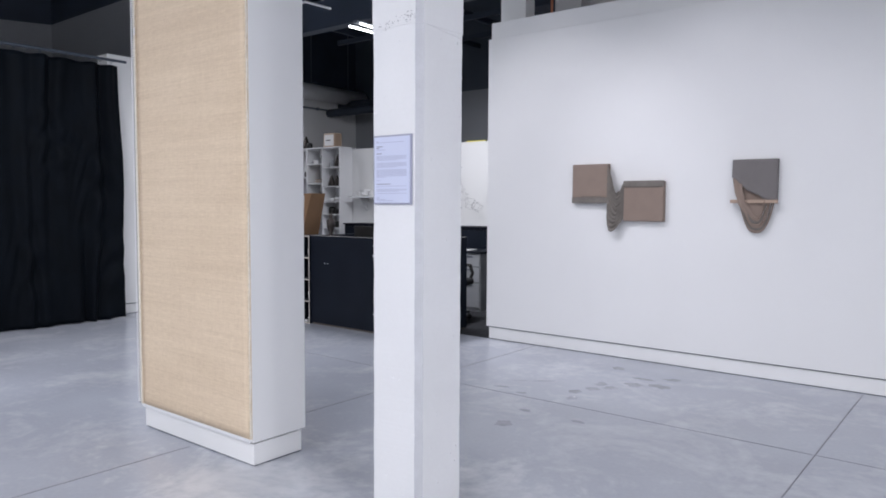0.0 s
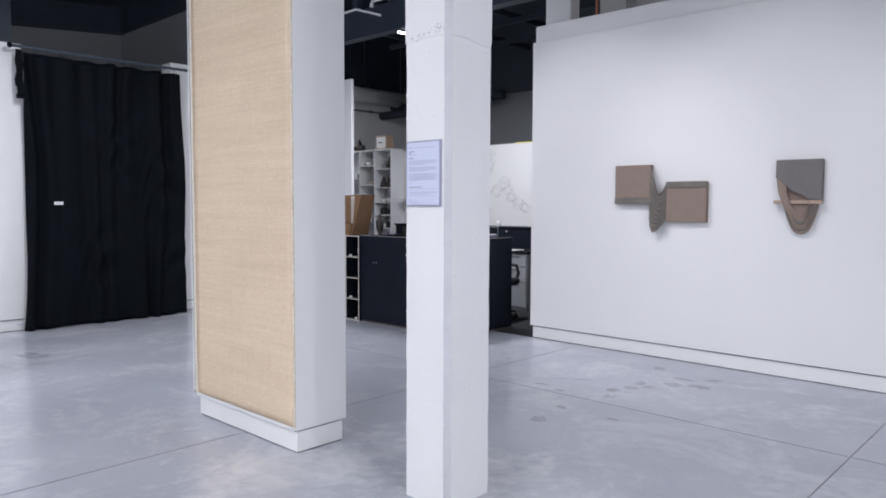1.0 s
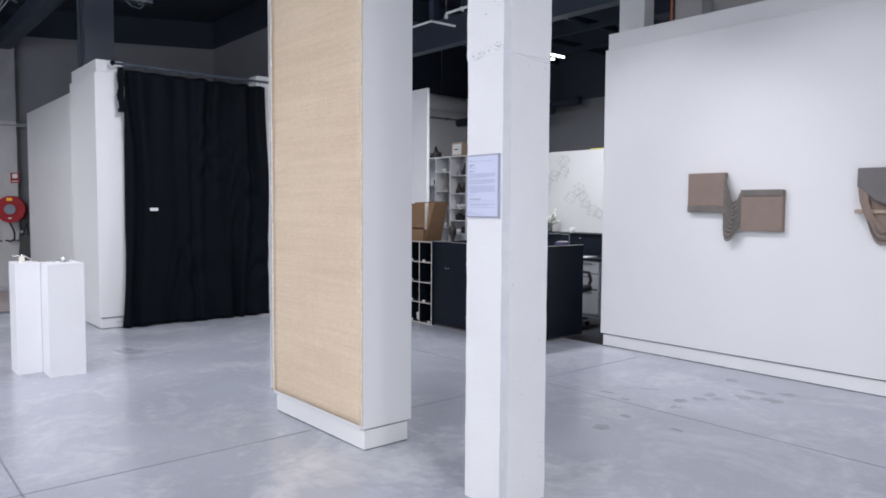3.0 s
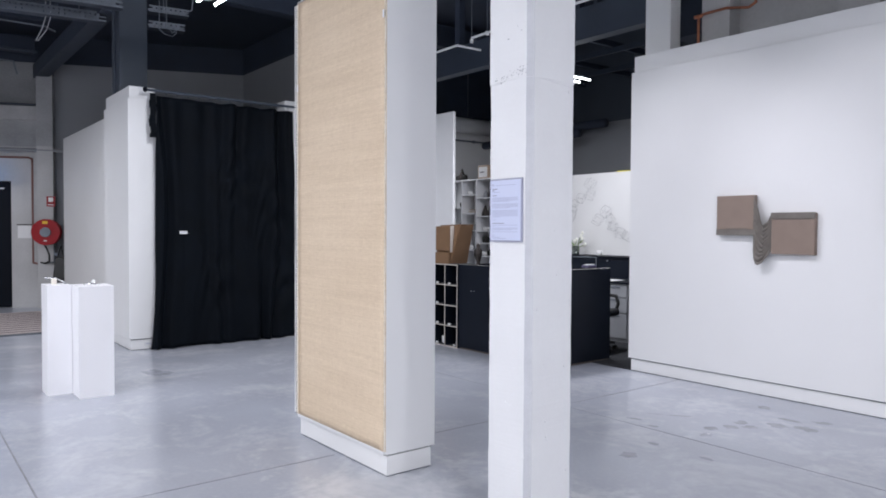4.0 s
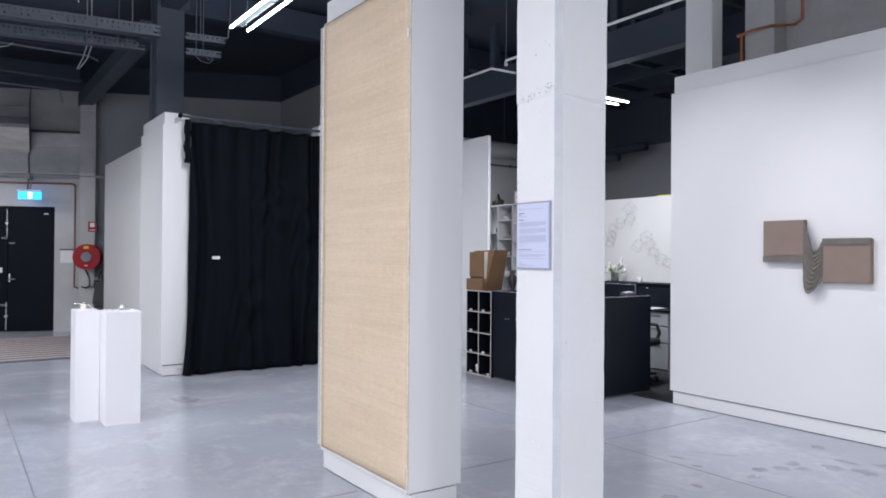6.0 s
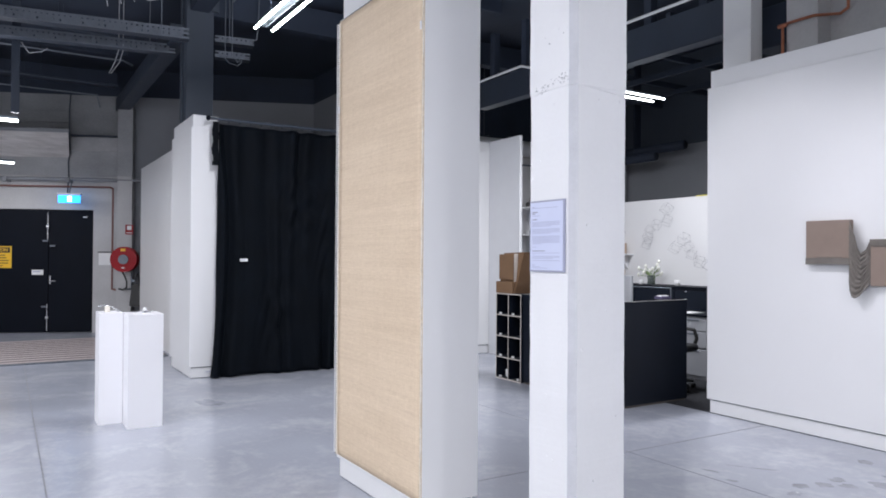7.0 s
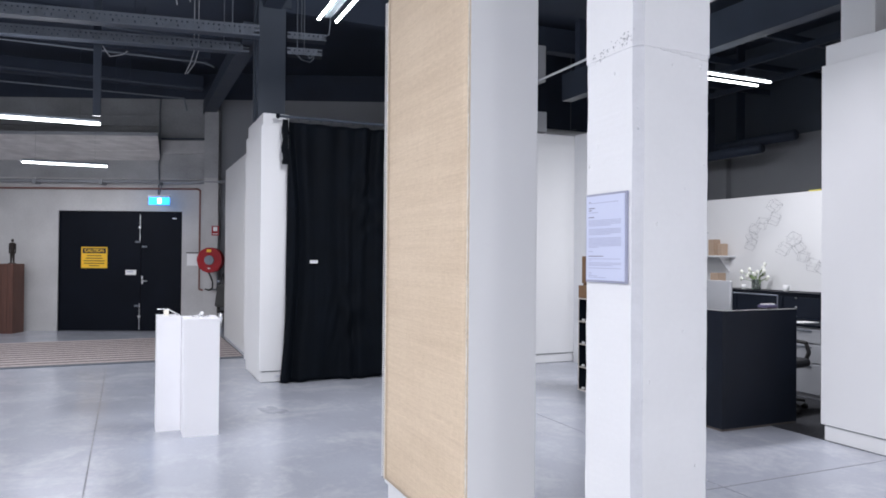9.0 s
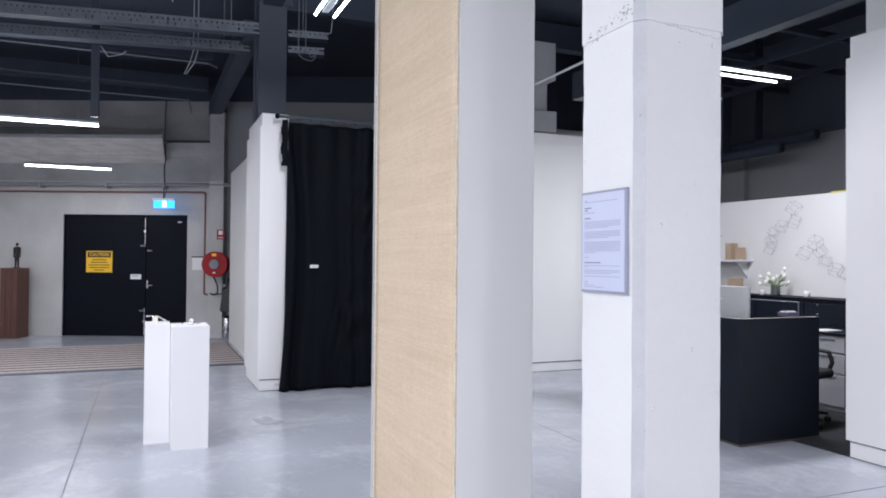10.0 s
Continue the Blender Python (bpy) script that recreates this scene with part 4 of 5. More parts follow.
def cut_cloth():
    t = thing("cut_cloth_piece", (-1.48, WY, 1.45), "grey cloth cut open over a stick with hanging loops", "textile artwork")
    part("backing_block", box(-1.655, -1.333, WY - 0.04, WY, 1.592, 1.722, 0.005), UMBER, t)

    def cut(u):
        return along(u, (0, 1.588), (0.05, 1.580), (0.20, 1.537), (0.37, 1.478), (0.60, 1.447), (0.74, 1.412), (1, 1.400))

    def sheet(u, v):
        return (-1.660 + 0.332 * u, WY - 0.050 - 0.006 * v + 0.0015 * math.sin(u * 20) - 0.004 * math.exp(-((v - 1) * 9) ** 2), 1.725 * (1 - v) + cut(u) * v)

    o = part("grey_sheet", grid_cloth(steps(40), steps(14), sheet), GREYCLOTH, t)
    o.modifiers.new("thick", "SOLIDIFY").thickness = 0.005

    def side(u, v):
        return (-1.3285, WY - 0.052 * (1 - u), 1.724 - 0.325 * v)

    part("side_return", grid_cloth(steps(3), steps(6), side), GREYCLOTH, t)
    part("stick", box(-1.668, -1.316, WY - 0.074, WY - 0.056, 1.384, 1.411, 0.003), TIMBER, t, "pale raw timber stick")
    part("peg", box(-1.668, -1.644, WY - 0.056, WY, 1.385, 1.410, 0.003), TIMBER, t)

    def lining(u, v):
        k = 0.22 + 0.70 * u
        return (-1.660 + 0.332 * k, WY - 0.030 - 0.004 * math.sin(k * 18 + v * 3), (cut(k) + 0.02) * (1 - v) + 1.392 * v)

    o = part("brown_lining", grid_cloth(steps(20), steps(8), lining), TAUPE, t)
    o.modifiers.new("thick", "SOLIDIFY").thickness = 0.003

    def strip(u, v):
        c = along(v, (0, -1.622), (0.25, -1.606), (0.55, -1.574), (0.8, -1.520), (1, -1.462))
        half = 0.034 - 0.014 * v
        return (c + half * (2 * u - 1), WY - 0.044 - 0.036 * math.sin(math.pi * min(v * 0.95, 1)) - 0.004 * math.sin(u * 7 + v * 4), 1.582 - 0.375 * v + 0.05 * v * v * u + 0.012 * u * (1 - v))

    o = part("hanging_strip", grid_cloth(steps(8), steps(24), strip), TAUPE, t)
    o.modifiers.new("thick", "SOLIDIFY").thickness = 0.003
    for k in range(6):
        a, b, depth, yy = -1.600 + 0.013 * k, -1.342 - 0.012 * k, 1.156 + 0.017 * k, WY - 0.036 - 0.006 * k

        def band(u, v, a=a, b=b, depth=depth, yy=yy, k=k):
            w = abs(2 * u - 1)
            x = (a + b) / 2 - 0.006 + (b - a) / 2 * math.copysign(w ** 0.72, u - 0.5) + 0.006 * (1 - w)
            return (x, yy - 0.010 * math.sin(v * math.pi), depth + (1.398 - depth) * w ** 2.0 + 0.022 * v + 0.004 * math.sin(u * 11 + k * 2.0))

        o = part("hanging_loop", grid_cloth(steps(40), steps(4), band), UMBER if k in (1, 4) else TAUPE, t)
        o.modifiers.new("thick", "SOLIDIFY").thickness = 0.003

    def tongue(u, v):
        half = 0.080 * (1 - v) + 0.010
        return (-1.470 - 0.016 * v + half * (2 * u - 1), WY - 0.050 - 0.005 * math.sin(u * 8), 1.392 - 0.165 * v)

    o = part("tongue", grid_cloth(steps(10), steps(10), tongue), TAUPE, t)
    o.modifiers.new("thick", "SOLIDIFY").thickness = 0.003


draped_pair()
cut_cloth()

# ---- small cards and plates ----
lb = thing("label_card", (-8.07, 2.765, 1.367), "small white label card pinned to the curtain", "label")
part("card", box(-8.060, -8.056, 2.722, 2.812, 1.350, 1.384), CARDWHITE, lb)
part("print_line", box(-8.0558, -8.0552, 2.735, 2.795, 1.365, 1.370), FAINT, lb)
so = thing("socket_plate", (-8.2, 2.42, 0.07), "white power socket plate on the baseboard", "socket")
part("plate", box(-8.219, -8.213, 2.36, 2.47, 0.045, 0.09, 0.003), OFFWHITE, so)
part("slot", box(-8.2128, -8.2115, 2.38, 2.45, 0.064, 0.07), FAINT, so)

# ---- small objects on the plinths ----
def small_cup(x, y, z):
    t = thing("metal_cup_piece", (x, y, z), "small cream block with a curved silver arm on the plinth", "small sculpture")
    part("block", box(x - 0.018, x + 0.018, y - 0.02, y + 0.02, z, z + 0.048, 0.004), CORD, t)
    part("arm", smooth(path_rod([(x, y - 0.07, z + 0.052), (x, y - 0.03, z + 0.056), (x, y + 0.02, z + 0.05), (x, y + 0.05, z + 0.03), (x, y + 0.09, z + 0.008)], 0.006, 8)), STEEL, t)
    part("foot", smooth(lathe([(0.012, 0), (0.014, 0.004), (0.006, 0.012)], 12, (x, y + 0.09, z))), STEEL, t)


def small_pearl(x, y, z):
    t = thing("pearl_piece", (x, y, z), "white bead held by bent silver wire on the plinth", "small sculpture")
    bm = bmesh.new()
    bmesh.ops.create_uvsphere(bm, u_segments=16, v_segments=10, radius=0.016, matrix=Matrix.Translation((x, y, z + 0.030)))
    part("bead", smooth(bm), CARDWHITE, t)
    part("wire", smooth(path_rod([(x - 0.02, y - 0.07, z + 0.006), (x, y - 0.03, z + 0.018), (x, y, z + 0.014), (x + 0.01, y + 0.04, z + 0.006), (x, y + 0.07, z + 0.012)], 0.005, 8)), STEEL, t)
    part("base", smooth(lathe([(0.02, 0), (0.022, 0.006), (0.012, 0.016)], 14, (x, y, z))), STEEL, t)


small_cup(-6.42, 1.13, 0.93)
small_pearl(-6.18, 1.39, 0.93)

# ---- entrance end ----
mat_thing = thing("entrance_mat", (-11.8, -1.5, 0), "wide ribbed brown entrance matting in front of the door", "mat")
part("mat_base", box(-13.12, -10.28, -5.9, 2.35, 0, 0.008), BLACKDOOR, mat_thing)
part("front_trim", box(-10.31, -10.27, -5.9, 2.35, 0, 0.016, 0.003), GALV, mat_thing)
for k in range(12):
    x = -13.10 + k * 0.232
    part("rib", box(x, x + 0.145, -5.88, 2.33, 0.008, 0.0125, 0.002), MATBROWN, mat_thing)

SIGNYELLOW = material("safety_yellow_paint", (0.85, 0.50, 0.02), 0.45, vary=0.04)
SIGNBLACK = material("sign_black", (0.012, 0.012, 0.012), 0.5)
FIRERED = material("fire_red_enamel", (0.31, 0.005, 0.011), 0.4, vary=0.08, scale=8, spec=0.25)


def words(text, size, place, mat, parent, name="lettering"):
    """Flat letters that face +x, with their middle at place."""
    cu_ = bpy.data.curves.new(name, "FONT")
    cu_.body, cu_.size, cu_.align_x, cu_.align_y, cu_.extrude, cu_.offset = text, size, "CENTER", "CENTER", 0.001, 0.0016
    tmp = bpy.data.objects.new(name, cu_)
    scene.collection.objects.link(tmp)
    mesh = bpy.data.meshes.new_from_object(tmp.evaluated_get(bpy.context.evaluated_depsgraph_get()))
    bpy.data.objects.remove(tmp)
    bm = bmesh.new()
    bm.from_mesh(mesh)
    bm.transform(Matrix.Translation(place) @ Matrix.Rotation(math.pi / 2, 4, "Z") @ Matrix.Rotation(math.pi / 2, 4, "X"))
    return part(name, bm, mat, parent)


LX = DX - 0.05
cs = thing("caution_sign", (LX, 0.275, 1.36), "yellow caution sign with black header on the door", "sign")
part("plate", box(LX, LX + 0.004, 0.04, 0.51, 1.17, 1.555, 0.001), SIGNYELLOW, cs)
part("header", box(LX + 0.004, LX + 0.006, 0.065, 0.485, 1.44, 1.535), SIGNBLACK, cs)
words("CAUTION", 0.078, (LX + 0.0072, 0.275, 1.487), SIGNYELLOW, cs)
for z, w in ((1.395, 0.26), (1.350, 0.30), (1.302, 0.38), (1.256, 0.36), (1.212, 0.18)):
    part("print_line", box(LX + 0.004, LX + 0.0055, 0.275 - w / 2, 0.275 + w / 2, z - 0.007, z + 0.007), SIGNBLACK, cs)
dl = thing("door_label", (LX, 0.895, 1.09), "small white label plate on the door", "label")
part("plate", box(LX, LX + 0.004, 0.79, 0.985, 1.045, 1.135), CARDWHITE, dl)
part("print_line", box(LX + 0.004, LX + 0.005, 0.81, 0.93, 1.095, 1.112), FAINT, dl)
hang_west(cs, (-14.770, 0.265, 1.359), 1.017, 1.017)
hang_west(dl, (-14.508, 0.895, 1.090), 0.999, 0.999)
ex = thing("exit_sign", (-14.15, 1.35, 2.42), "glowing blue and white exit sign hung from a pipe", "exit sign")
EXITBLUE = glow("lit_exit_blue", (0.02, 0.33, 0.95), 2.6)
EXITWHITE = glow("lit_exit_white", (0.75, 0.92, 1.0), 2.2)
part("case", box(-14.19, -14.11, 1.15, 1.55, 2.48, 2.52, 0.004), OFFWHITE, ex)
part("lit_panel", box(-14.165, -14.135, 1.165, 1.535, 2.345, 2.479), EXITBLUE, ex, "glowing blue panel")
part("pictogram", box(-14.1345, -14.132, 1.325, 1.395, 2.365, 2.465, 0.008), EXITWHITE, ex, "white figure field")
part("stem", rod((-14.15, 1.35, 2.515), (-14.31, 1.35, 2.82), 0.010, 8), GALV, ex)

pw = thing("wall_pipe", (-14.3, 0.7, 2.75), "grey service pipe along the entrance wall", "pipe", "wall pipes")
part("pipe_run", rod((-14.32, -6.9, 2.74), (-14.32, 2.75, 2.765), 0.033, 12), GREYWALL, pw)
for y in (-0.85, 0.35, 1.38):
    part("bracket", box(-14.46, -14.26, y - 0.03, y + 0.03, 2.70, 2.79, 0.004), GREYWALL, pw)
pw2 = thing("wall_pipe", (-14.42, 0.7, 2.6), "thin brown pipe turning down to the hose reel", "pipe", "wall pipes")
OLDRED = material("faded_red_brown_paint", (0.20, 0.09, 0.075), 0.6, vary=0.15)
part("pipe_run", path_rod([(-14.42, -6.9, 2.61), (-14.42, 2.10, 2.64), (-14.36, 2.17, 2.61), (-14.31, 2.185, 2.54), (-14.31, 2.185, 0.80), (-14.31, 2.26, 0.78)], 0.017, 10), OLDRED, pw2)

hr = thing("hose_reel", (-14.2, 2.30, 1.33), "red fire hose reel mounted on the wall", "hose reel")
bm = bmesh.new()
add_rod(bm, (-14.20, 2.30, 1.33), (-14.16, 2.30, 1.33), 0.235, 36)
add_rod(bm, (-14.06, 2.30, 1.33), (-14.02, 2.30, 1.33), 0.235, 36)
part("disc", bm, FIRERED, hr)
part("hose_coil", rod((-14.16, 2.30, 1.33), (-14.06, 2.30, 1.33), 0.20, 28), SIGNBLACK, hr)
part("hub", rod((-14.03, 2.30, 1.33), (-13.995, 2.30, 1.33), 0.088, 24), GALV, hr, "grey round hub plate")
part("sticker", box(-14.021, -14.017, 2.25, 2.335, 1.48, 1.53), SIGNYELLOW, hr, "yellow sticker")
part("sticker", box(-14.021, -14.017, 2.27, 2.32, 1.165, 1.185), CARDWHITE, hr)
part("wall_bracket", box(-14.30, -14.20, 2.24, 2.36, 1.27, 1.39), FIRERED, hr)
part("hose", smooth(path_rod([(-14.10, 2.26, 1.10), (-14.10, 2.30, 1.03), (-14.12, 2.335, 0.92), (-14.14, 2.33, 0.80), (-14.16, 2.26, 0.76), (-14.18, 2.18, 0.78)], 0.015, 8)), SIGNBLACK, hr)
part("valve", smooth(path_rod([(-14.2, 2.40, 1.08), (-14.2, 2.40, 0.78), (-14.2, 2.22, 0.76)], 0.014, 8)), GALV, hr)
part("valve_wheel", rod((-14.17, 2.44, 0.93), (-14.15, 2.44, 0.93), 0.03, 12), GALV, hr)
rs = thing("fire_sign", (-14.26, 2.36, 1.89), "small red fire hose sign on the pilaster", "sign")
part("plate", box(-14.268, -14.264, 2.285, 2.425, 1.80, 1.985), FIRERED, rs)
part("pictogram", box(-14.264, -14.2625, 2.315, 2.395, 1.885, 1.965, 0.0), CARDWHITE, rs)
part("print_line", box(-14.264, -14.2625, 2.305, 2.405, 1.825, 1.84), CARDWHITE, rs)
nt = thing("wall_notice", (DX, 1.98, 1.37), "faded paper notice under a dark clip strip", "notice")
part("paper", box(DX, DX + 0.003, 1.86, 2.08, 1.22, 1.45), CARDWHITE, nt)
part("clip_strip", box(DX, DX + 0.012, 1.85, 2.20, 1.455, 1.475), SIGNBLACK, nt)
bn = thing("pedal_bin", (-13.70, 2.43, 0), "brushed steel cylinder bin beside the wall", "bin")
part("bin_body", smooth(lathe([(0.085, 0.0), (0.09, 0.01), (0.09, 0.36), (0.085, 0.37)], 24, (-13.70, 2.43, 0))), STEEL, bn)
part("lid", smooth(lathe([(0.092, 0.371), (0.094, 0.385), (0.07, 0.40), (0.02, 0.405)], 24, (-13.70, 2.43, 0))), SIGNBLACK, bn)
bg = thing("hanging_bag", (-14.2, 2.44, 0.7), "black bag hung from a hook on the wall", "bag")
bm = bmesh.new()
bmesh.ops.create_cone(bm, cap_ends=True, segments=4, radius1=0.17, radius2=0.11, depth=0.42, matrix=pose(-14.14, 2.42, 0.66, 0, 0, 45))
bmesh.ops.bevel(bm, geom=bm.edges[:], offset=0.02, segments=2, affect="EDGES")
part("bag_body", bm, SIGNBLACK, bg)
part("strap", path_rod([(-14.14, 2.36, 0.86), (-14.2, 2.41, 1.08), (-14.14, 2.47, 0.86)], 0.010, 6), SIGNBLACK, bg)
part("hook", rod((-14.27, 2.41, 1.08), (-14.15, 2.41, 1.08), 0.012, 8), GALV, bg)

REDWOOD = material("red_brown_timber", (0.105, 0.045, 0.032), 0.5, vary=0.3, scale=5, stretch=(1, 6, 0.5), bump=0.12, fine=60)
tw = thing("timber_plinth", (-14.15, -0.97, 0), "tall red-brown timber plinth against the wall", "plinth")
for y0_, y1_ in ((-1.145, -1.05), (-1.047, -0.955), (-0.952, -0.86)):
    part("board", box(-14.33, -13.98, y0_, y1_, 0, 1.25, 0.004), REDWOOD, tw)
BRONZE = material("dark_bronze", (0.05, 0.042, 0.04), 0.45, 0.7, vary=0.2, scale=20)


def figurine(x, y, z):
    bm = bmesh.new()
    for s in (-1, 1):
        add_rod(bm, (x, y + 0.026 * s, z), (x, y + 0.020 * s, z + 0.20), 0.016, 8, 0.026)
        add_rod(bm, (x, y + 0.058 * s, z + 0.17), (x, y + 0.054 * s, z + 0.335), 0.012, 8, 0.017)
    add_rod(bm, (x, y, z + 0.18), (x, y, z + 0.35), 0.036, 12, 0.052)
    bmesh.ops.create_icosphere(bm, subdivisions=2, radius=0.030, matrix=Matrix.Translation((x, y, z + 0.385)))
    add_box(bm, x - 0.05, x + 0.05, y - 0.07, y + 0.07, z - 0.001, z + 0.012)
    for v in bm.verts:
        v.co.y = y + (v.co.y - y) * 0.84
        v.co.z = z + (v.co.z - z) * 1.08
    ob = part("statuette", bm, BRONZE)
    tagged(ob, "dark bronze standing statuette on the timber plinth", "statuette")


aw = thing("canopy_panel", (-14.1, 1.3, 3.4), "sloping boarded canopy above the entrance, paled for lamp light", "canopy")
# Plank colour raised to hold the lamp light and haze on the canopy.
PLANK = material("lamp_paled_weathered_plank", (0.58, 0.56, 0.555), 0.8, vary=0.22, scale=2.2, stretch=(5, 0.5, 9), bump=0.2, fine=40)
for k in range(5):
    u0, u1 = k / 5 + 0.006, (k + 1) / 5
    r0, r1 = (Vector((-14.46 + 0.61 * u, 1.22 + 0.18 * u, 3.20 + 0.38 * u)) for u in (u0, u1))
    l0, l1 = (Vector((-14.46 + 0.61 * u, -5.9, 3.12 + 0.40 * u)) for u in (u0, u1))
    low = Vector((0.004, 0, -0.006)) * (k % 2)
    bm = bmesh.new()
    vs = [bm.verts.new(p) for p in (l0 + low, r0 + low, r1 + low, l1 + low)]
    vs += [bm.verts.new(v.co + Vector((0, 0, 0.035))) for v in vs]
    for f in ((0, 1, 2, 3), (7, 6, 5, 4), (0, 4, 5, 1), (1, 5, 6, 2), (2, 6, 7, 3), (3, 7, 4, 0)):
        bm.faces.new([vs[i] for i in f])
    part("board", bm, PLANK, aw)
part("front_edge", box(-13.86, -13.82, -5.9, 1.41, 3.56, 3.62, 0.004), GREYWALL, aw)

vc = thing("wall_cable", tuple(WEST @ Vector((0.02, 1.84, 2.6))), "thin dark cable rising from the exit sign", "cable")
part("strand", west(path_rod([(0.012, 1.825, 2.50), (0.012, 1.845, 2.86), (0.012, 1.835, 3.10), (0.035, 1.87, 3.25), (0.075, 1.87, 3.60), (0.075, 1.865, 4.05), (0.012, 1.86, 4.32)], 0.011, 7)), POSTGREY, vc)
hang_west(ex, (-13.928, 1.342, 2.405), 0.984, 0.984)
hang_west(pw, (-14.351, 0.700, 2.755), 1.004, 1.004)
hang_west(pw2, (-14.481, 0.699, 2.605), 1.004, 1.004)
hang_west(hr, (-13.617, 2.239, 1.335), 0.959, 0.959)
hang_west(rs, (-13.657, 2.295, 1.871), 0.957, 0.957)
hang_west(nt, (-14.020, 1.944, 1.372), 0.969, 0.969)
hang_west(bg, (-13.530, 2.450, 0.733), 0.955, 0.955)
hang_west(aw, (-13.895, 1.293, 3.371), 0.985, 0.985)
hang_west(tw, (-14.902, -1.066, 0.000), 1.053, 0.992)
figurine(tw.location.x, tw.location.y, 1.25 * tw.scale.z + 0.002)

# ---- on and around the reception desk ----
CARDBOARD = material("brown_cardboard", (0.22, 0.125, 0.065), 0.8, vary=0.1, scale=6, bump=0.08)


def folded_card(x0, x1, y0, y1, z):
    t = thing("cardboard_form", ((x0 + x1) / 2, (y0 + y1) / 2, z), "folded brown cardboard form standing on the cube shelf", "box")
    bm = bmesh.new()
    pts = [(x0 - 0.03, y0, z), (x1 - 0.1, y0, z), (x1 - 0.1, y1, z), (x0 - 0.03, y1, z), (x0 + 0.01, y0 + 0.05, z + 0.47), (x1 + 0.02, y0 + 0.05, z + 0.48), (x1 + 0.02, y1, z + 0.48), (x0 + 0.01, y1, z + 0.47)]
    v = [bm.verts.new(p) for p in pts]
    for f in ((3, 2, 1, 0), (4, 5, 6, 7), (0, 1, 5, 4), (1, 2, 6, 5), (2, 3, 7, 6), (3, 0, 4, 7)):
        bm.faces.new([v[i] for i in f])
    part("box_body", bm, CARDBOARD, t)
    part("lower_flap", box(x0 - 0.035, x0 + 0.28, y0 - 0.035, y0 - 0.001, z, z + 0.135, 0.004), CARDBOARD, t)
    part("upper_flap", box(x0 - 0.005, x0 + 0.27, y0 - 0.012, y0 + 0.045, z + 0.16, z + 0.455, 0.003), CARDBOARD, t)
    part("tape_edge", box(x0 + 0.285, x0 + 0.292, y0 - 0.012, y0 + 0.04, z + 0.14, z + 0.46), PLYEDGE, t, "pale raw edge")


folded_card(-6.58, -6.20, 5.40, 5.66, 1.001)
vz = thing("dark_vase", (-6.03, 5.55, 1.0), "slim dark figure-like bottle on the desk", "vase")
part("bottle", smooth(lathe([(0.035, 0), (0.035, 0.09), (0.02, 0.12), (0.045, 0.2), (0.05, 0.27), (0.02, 0.30), (0.026, 0.33), (0.01, 0.35)], 16, (-6.0, 5.58, 0.90))), BRONZE, vz)
part("stand", box(-6.06, -5.94, 5.52, 5.64, 0.751, 0.899, 0.003), BLACKWOOD, vz)


def shelf_trinkets():
    """Small ceramic pieces with white price cards, one or two in each cube."""
    rng = random.Random(11)
    names = {"cup": [(0.018, 0), (0.024, 0.01), (0.026, 0.06), (0.024, 0.062)], "bottle": [(0.022, 0), (0.026, 0.03), (0.02, 0.055), (0.008, 0.065), (0.010, 0.085)],
             "jug": [(0.02, 0), (0.028, 0.02), (0.03, 0.06), (0.02, 0.085), (0.024, 0.10)], "bowl": [(0.012, 0), (0.02, 0.006), (0.034, 0.03), (0.032, 0.031)]}
    plan = ((0, 0, "jug", True), (0, 1, "bottle", False), (0, 2, "bottle", False), (0, 3, "bottle", False), (1, 0, "bowl", True), (1, 1, "jug", True), (1, 1, "cup", True), (1, 2, "bowl", False), (1, 3, "jug", True), (0, 0, "cup", True))
    for k, (c, r, what, pale) in enumerate(plan):
        x = -6.585 + 0.15 + c * 0.237 + (0.045 if k in (6,) else -0.04 if k == 9 else 0.01)
        z = 0.012 + r * 0.247
        t = thing("trinket_" + what, (x, 5.45, z), ("small white ceramic %s in the cube shelf" if pale else "small dark metal %s in the cube shelf") % what, what, "shelf pieces")
        part("vessel", smooth(lathe([(r_ * 1.3, h_ * 1.45) for r_, h_ in names[what]], 14, (x, 5.45, z))), CARDWHITE if pale else BRONZE, t)
        if what == "jug":
            part("handle", path_rod([(x + 0.036, 5.45, z + 0.043), (x + 0.058, 5.45, z + 0.072), (x + 0.036, 5.45, z + 0.105)], 0.006, 6), CARDWHITE if pale else BRONZE, t)
    for c in range(2):
        for r in range(4):
            if (c, r) in ((1, 2),):
                continue
            x, z = -6.585 + 0.06 + c * 0.237, 0.012 + r * 0.247
            if (c, r) == (1, 0):
                x += 0.1
            t = thing("price_card", (x, 5.37, z), "tiny folded white price card on the shelf", "card", "price cards")
            part("card", box(x - 0.02, x + 0.02, 5.365, 5.380, z, z + 0.022, 0.002), CARDWHITE, t)


shelf_trinkets()

SILVER = material("silver_plastic", (0.62, 0.63, 0.65), 0.35, 0.3, vary=0.03)
mo = thing("monitor", (-4.95, 5.75, 0.75), "silver computer monitor seen from behind on the desk", "monitor")
part("screen_case", box(-5.35, -4.82, 5.735, 5.765, 0.87, 1.245, 0.008), SILVER, mo)
part("stand_neck", box(-5.13, -5.04, 5.766, 5.79, 0.76, 1.0, 0.004), SILVER, mo)
part("foot", box(-5.20, -4.97, 5.70, 5.88, 0.751, 0.76, 0.003), SILVER, mo)
mo2 = thing("monitor", (-5.75, 5.9, 0.75), "black computer monitor behind the desk front", "monitor")
part("screen_case", box(-6.0, -5.5, 5.95, 5.98, 0.82, 1.10, 0.006), SIGNBLACK, mo2)
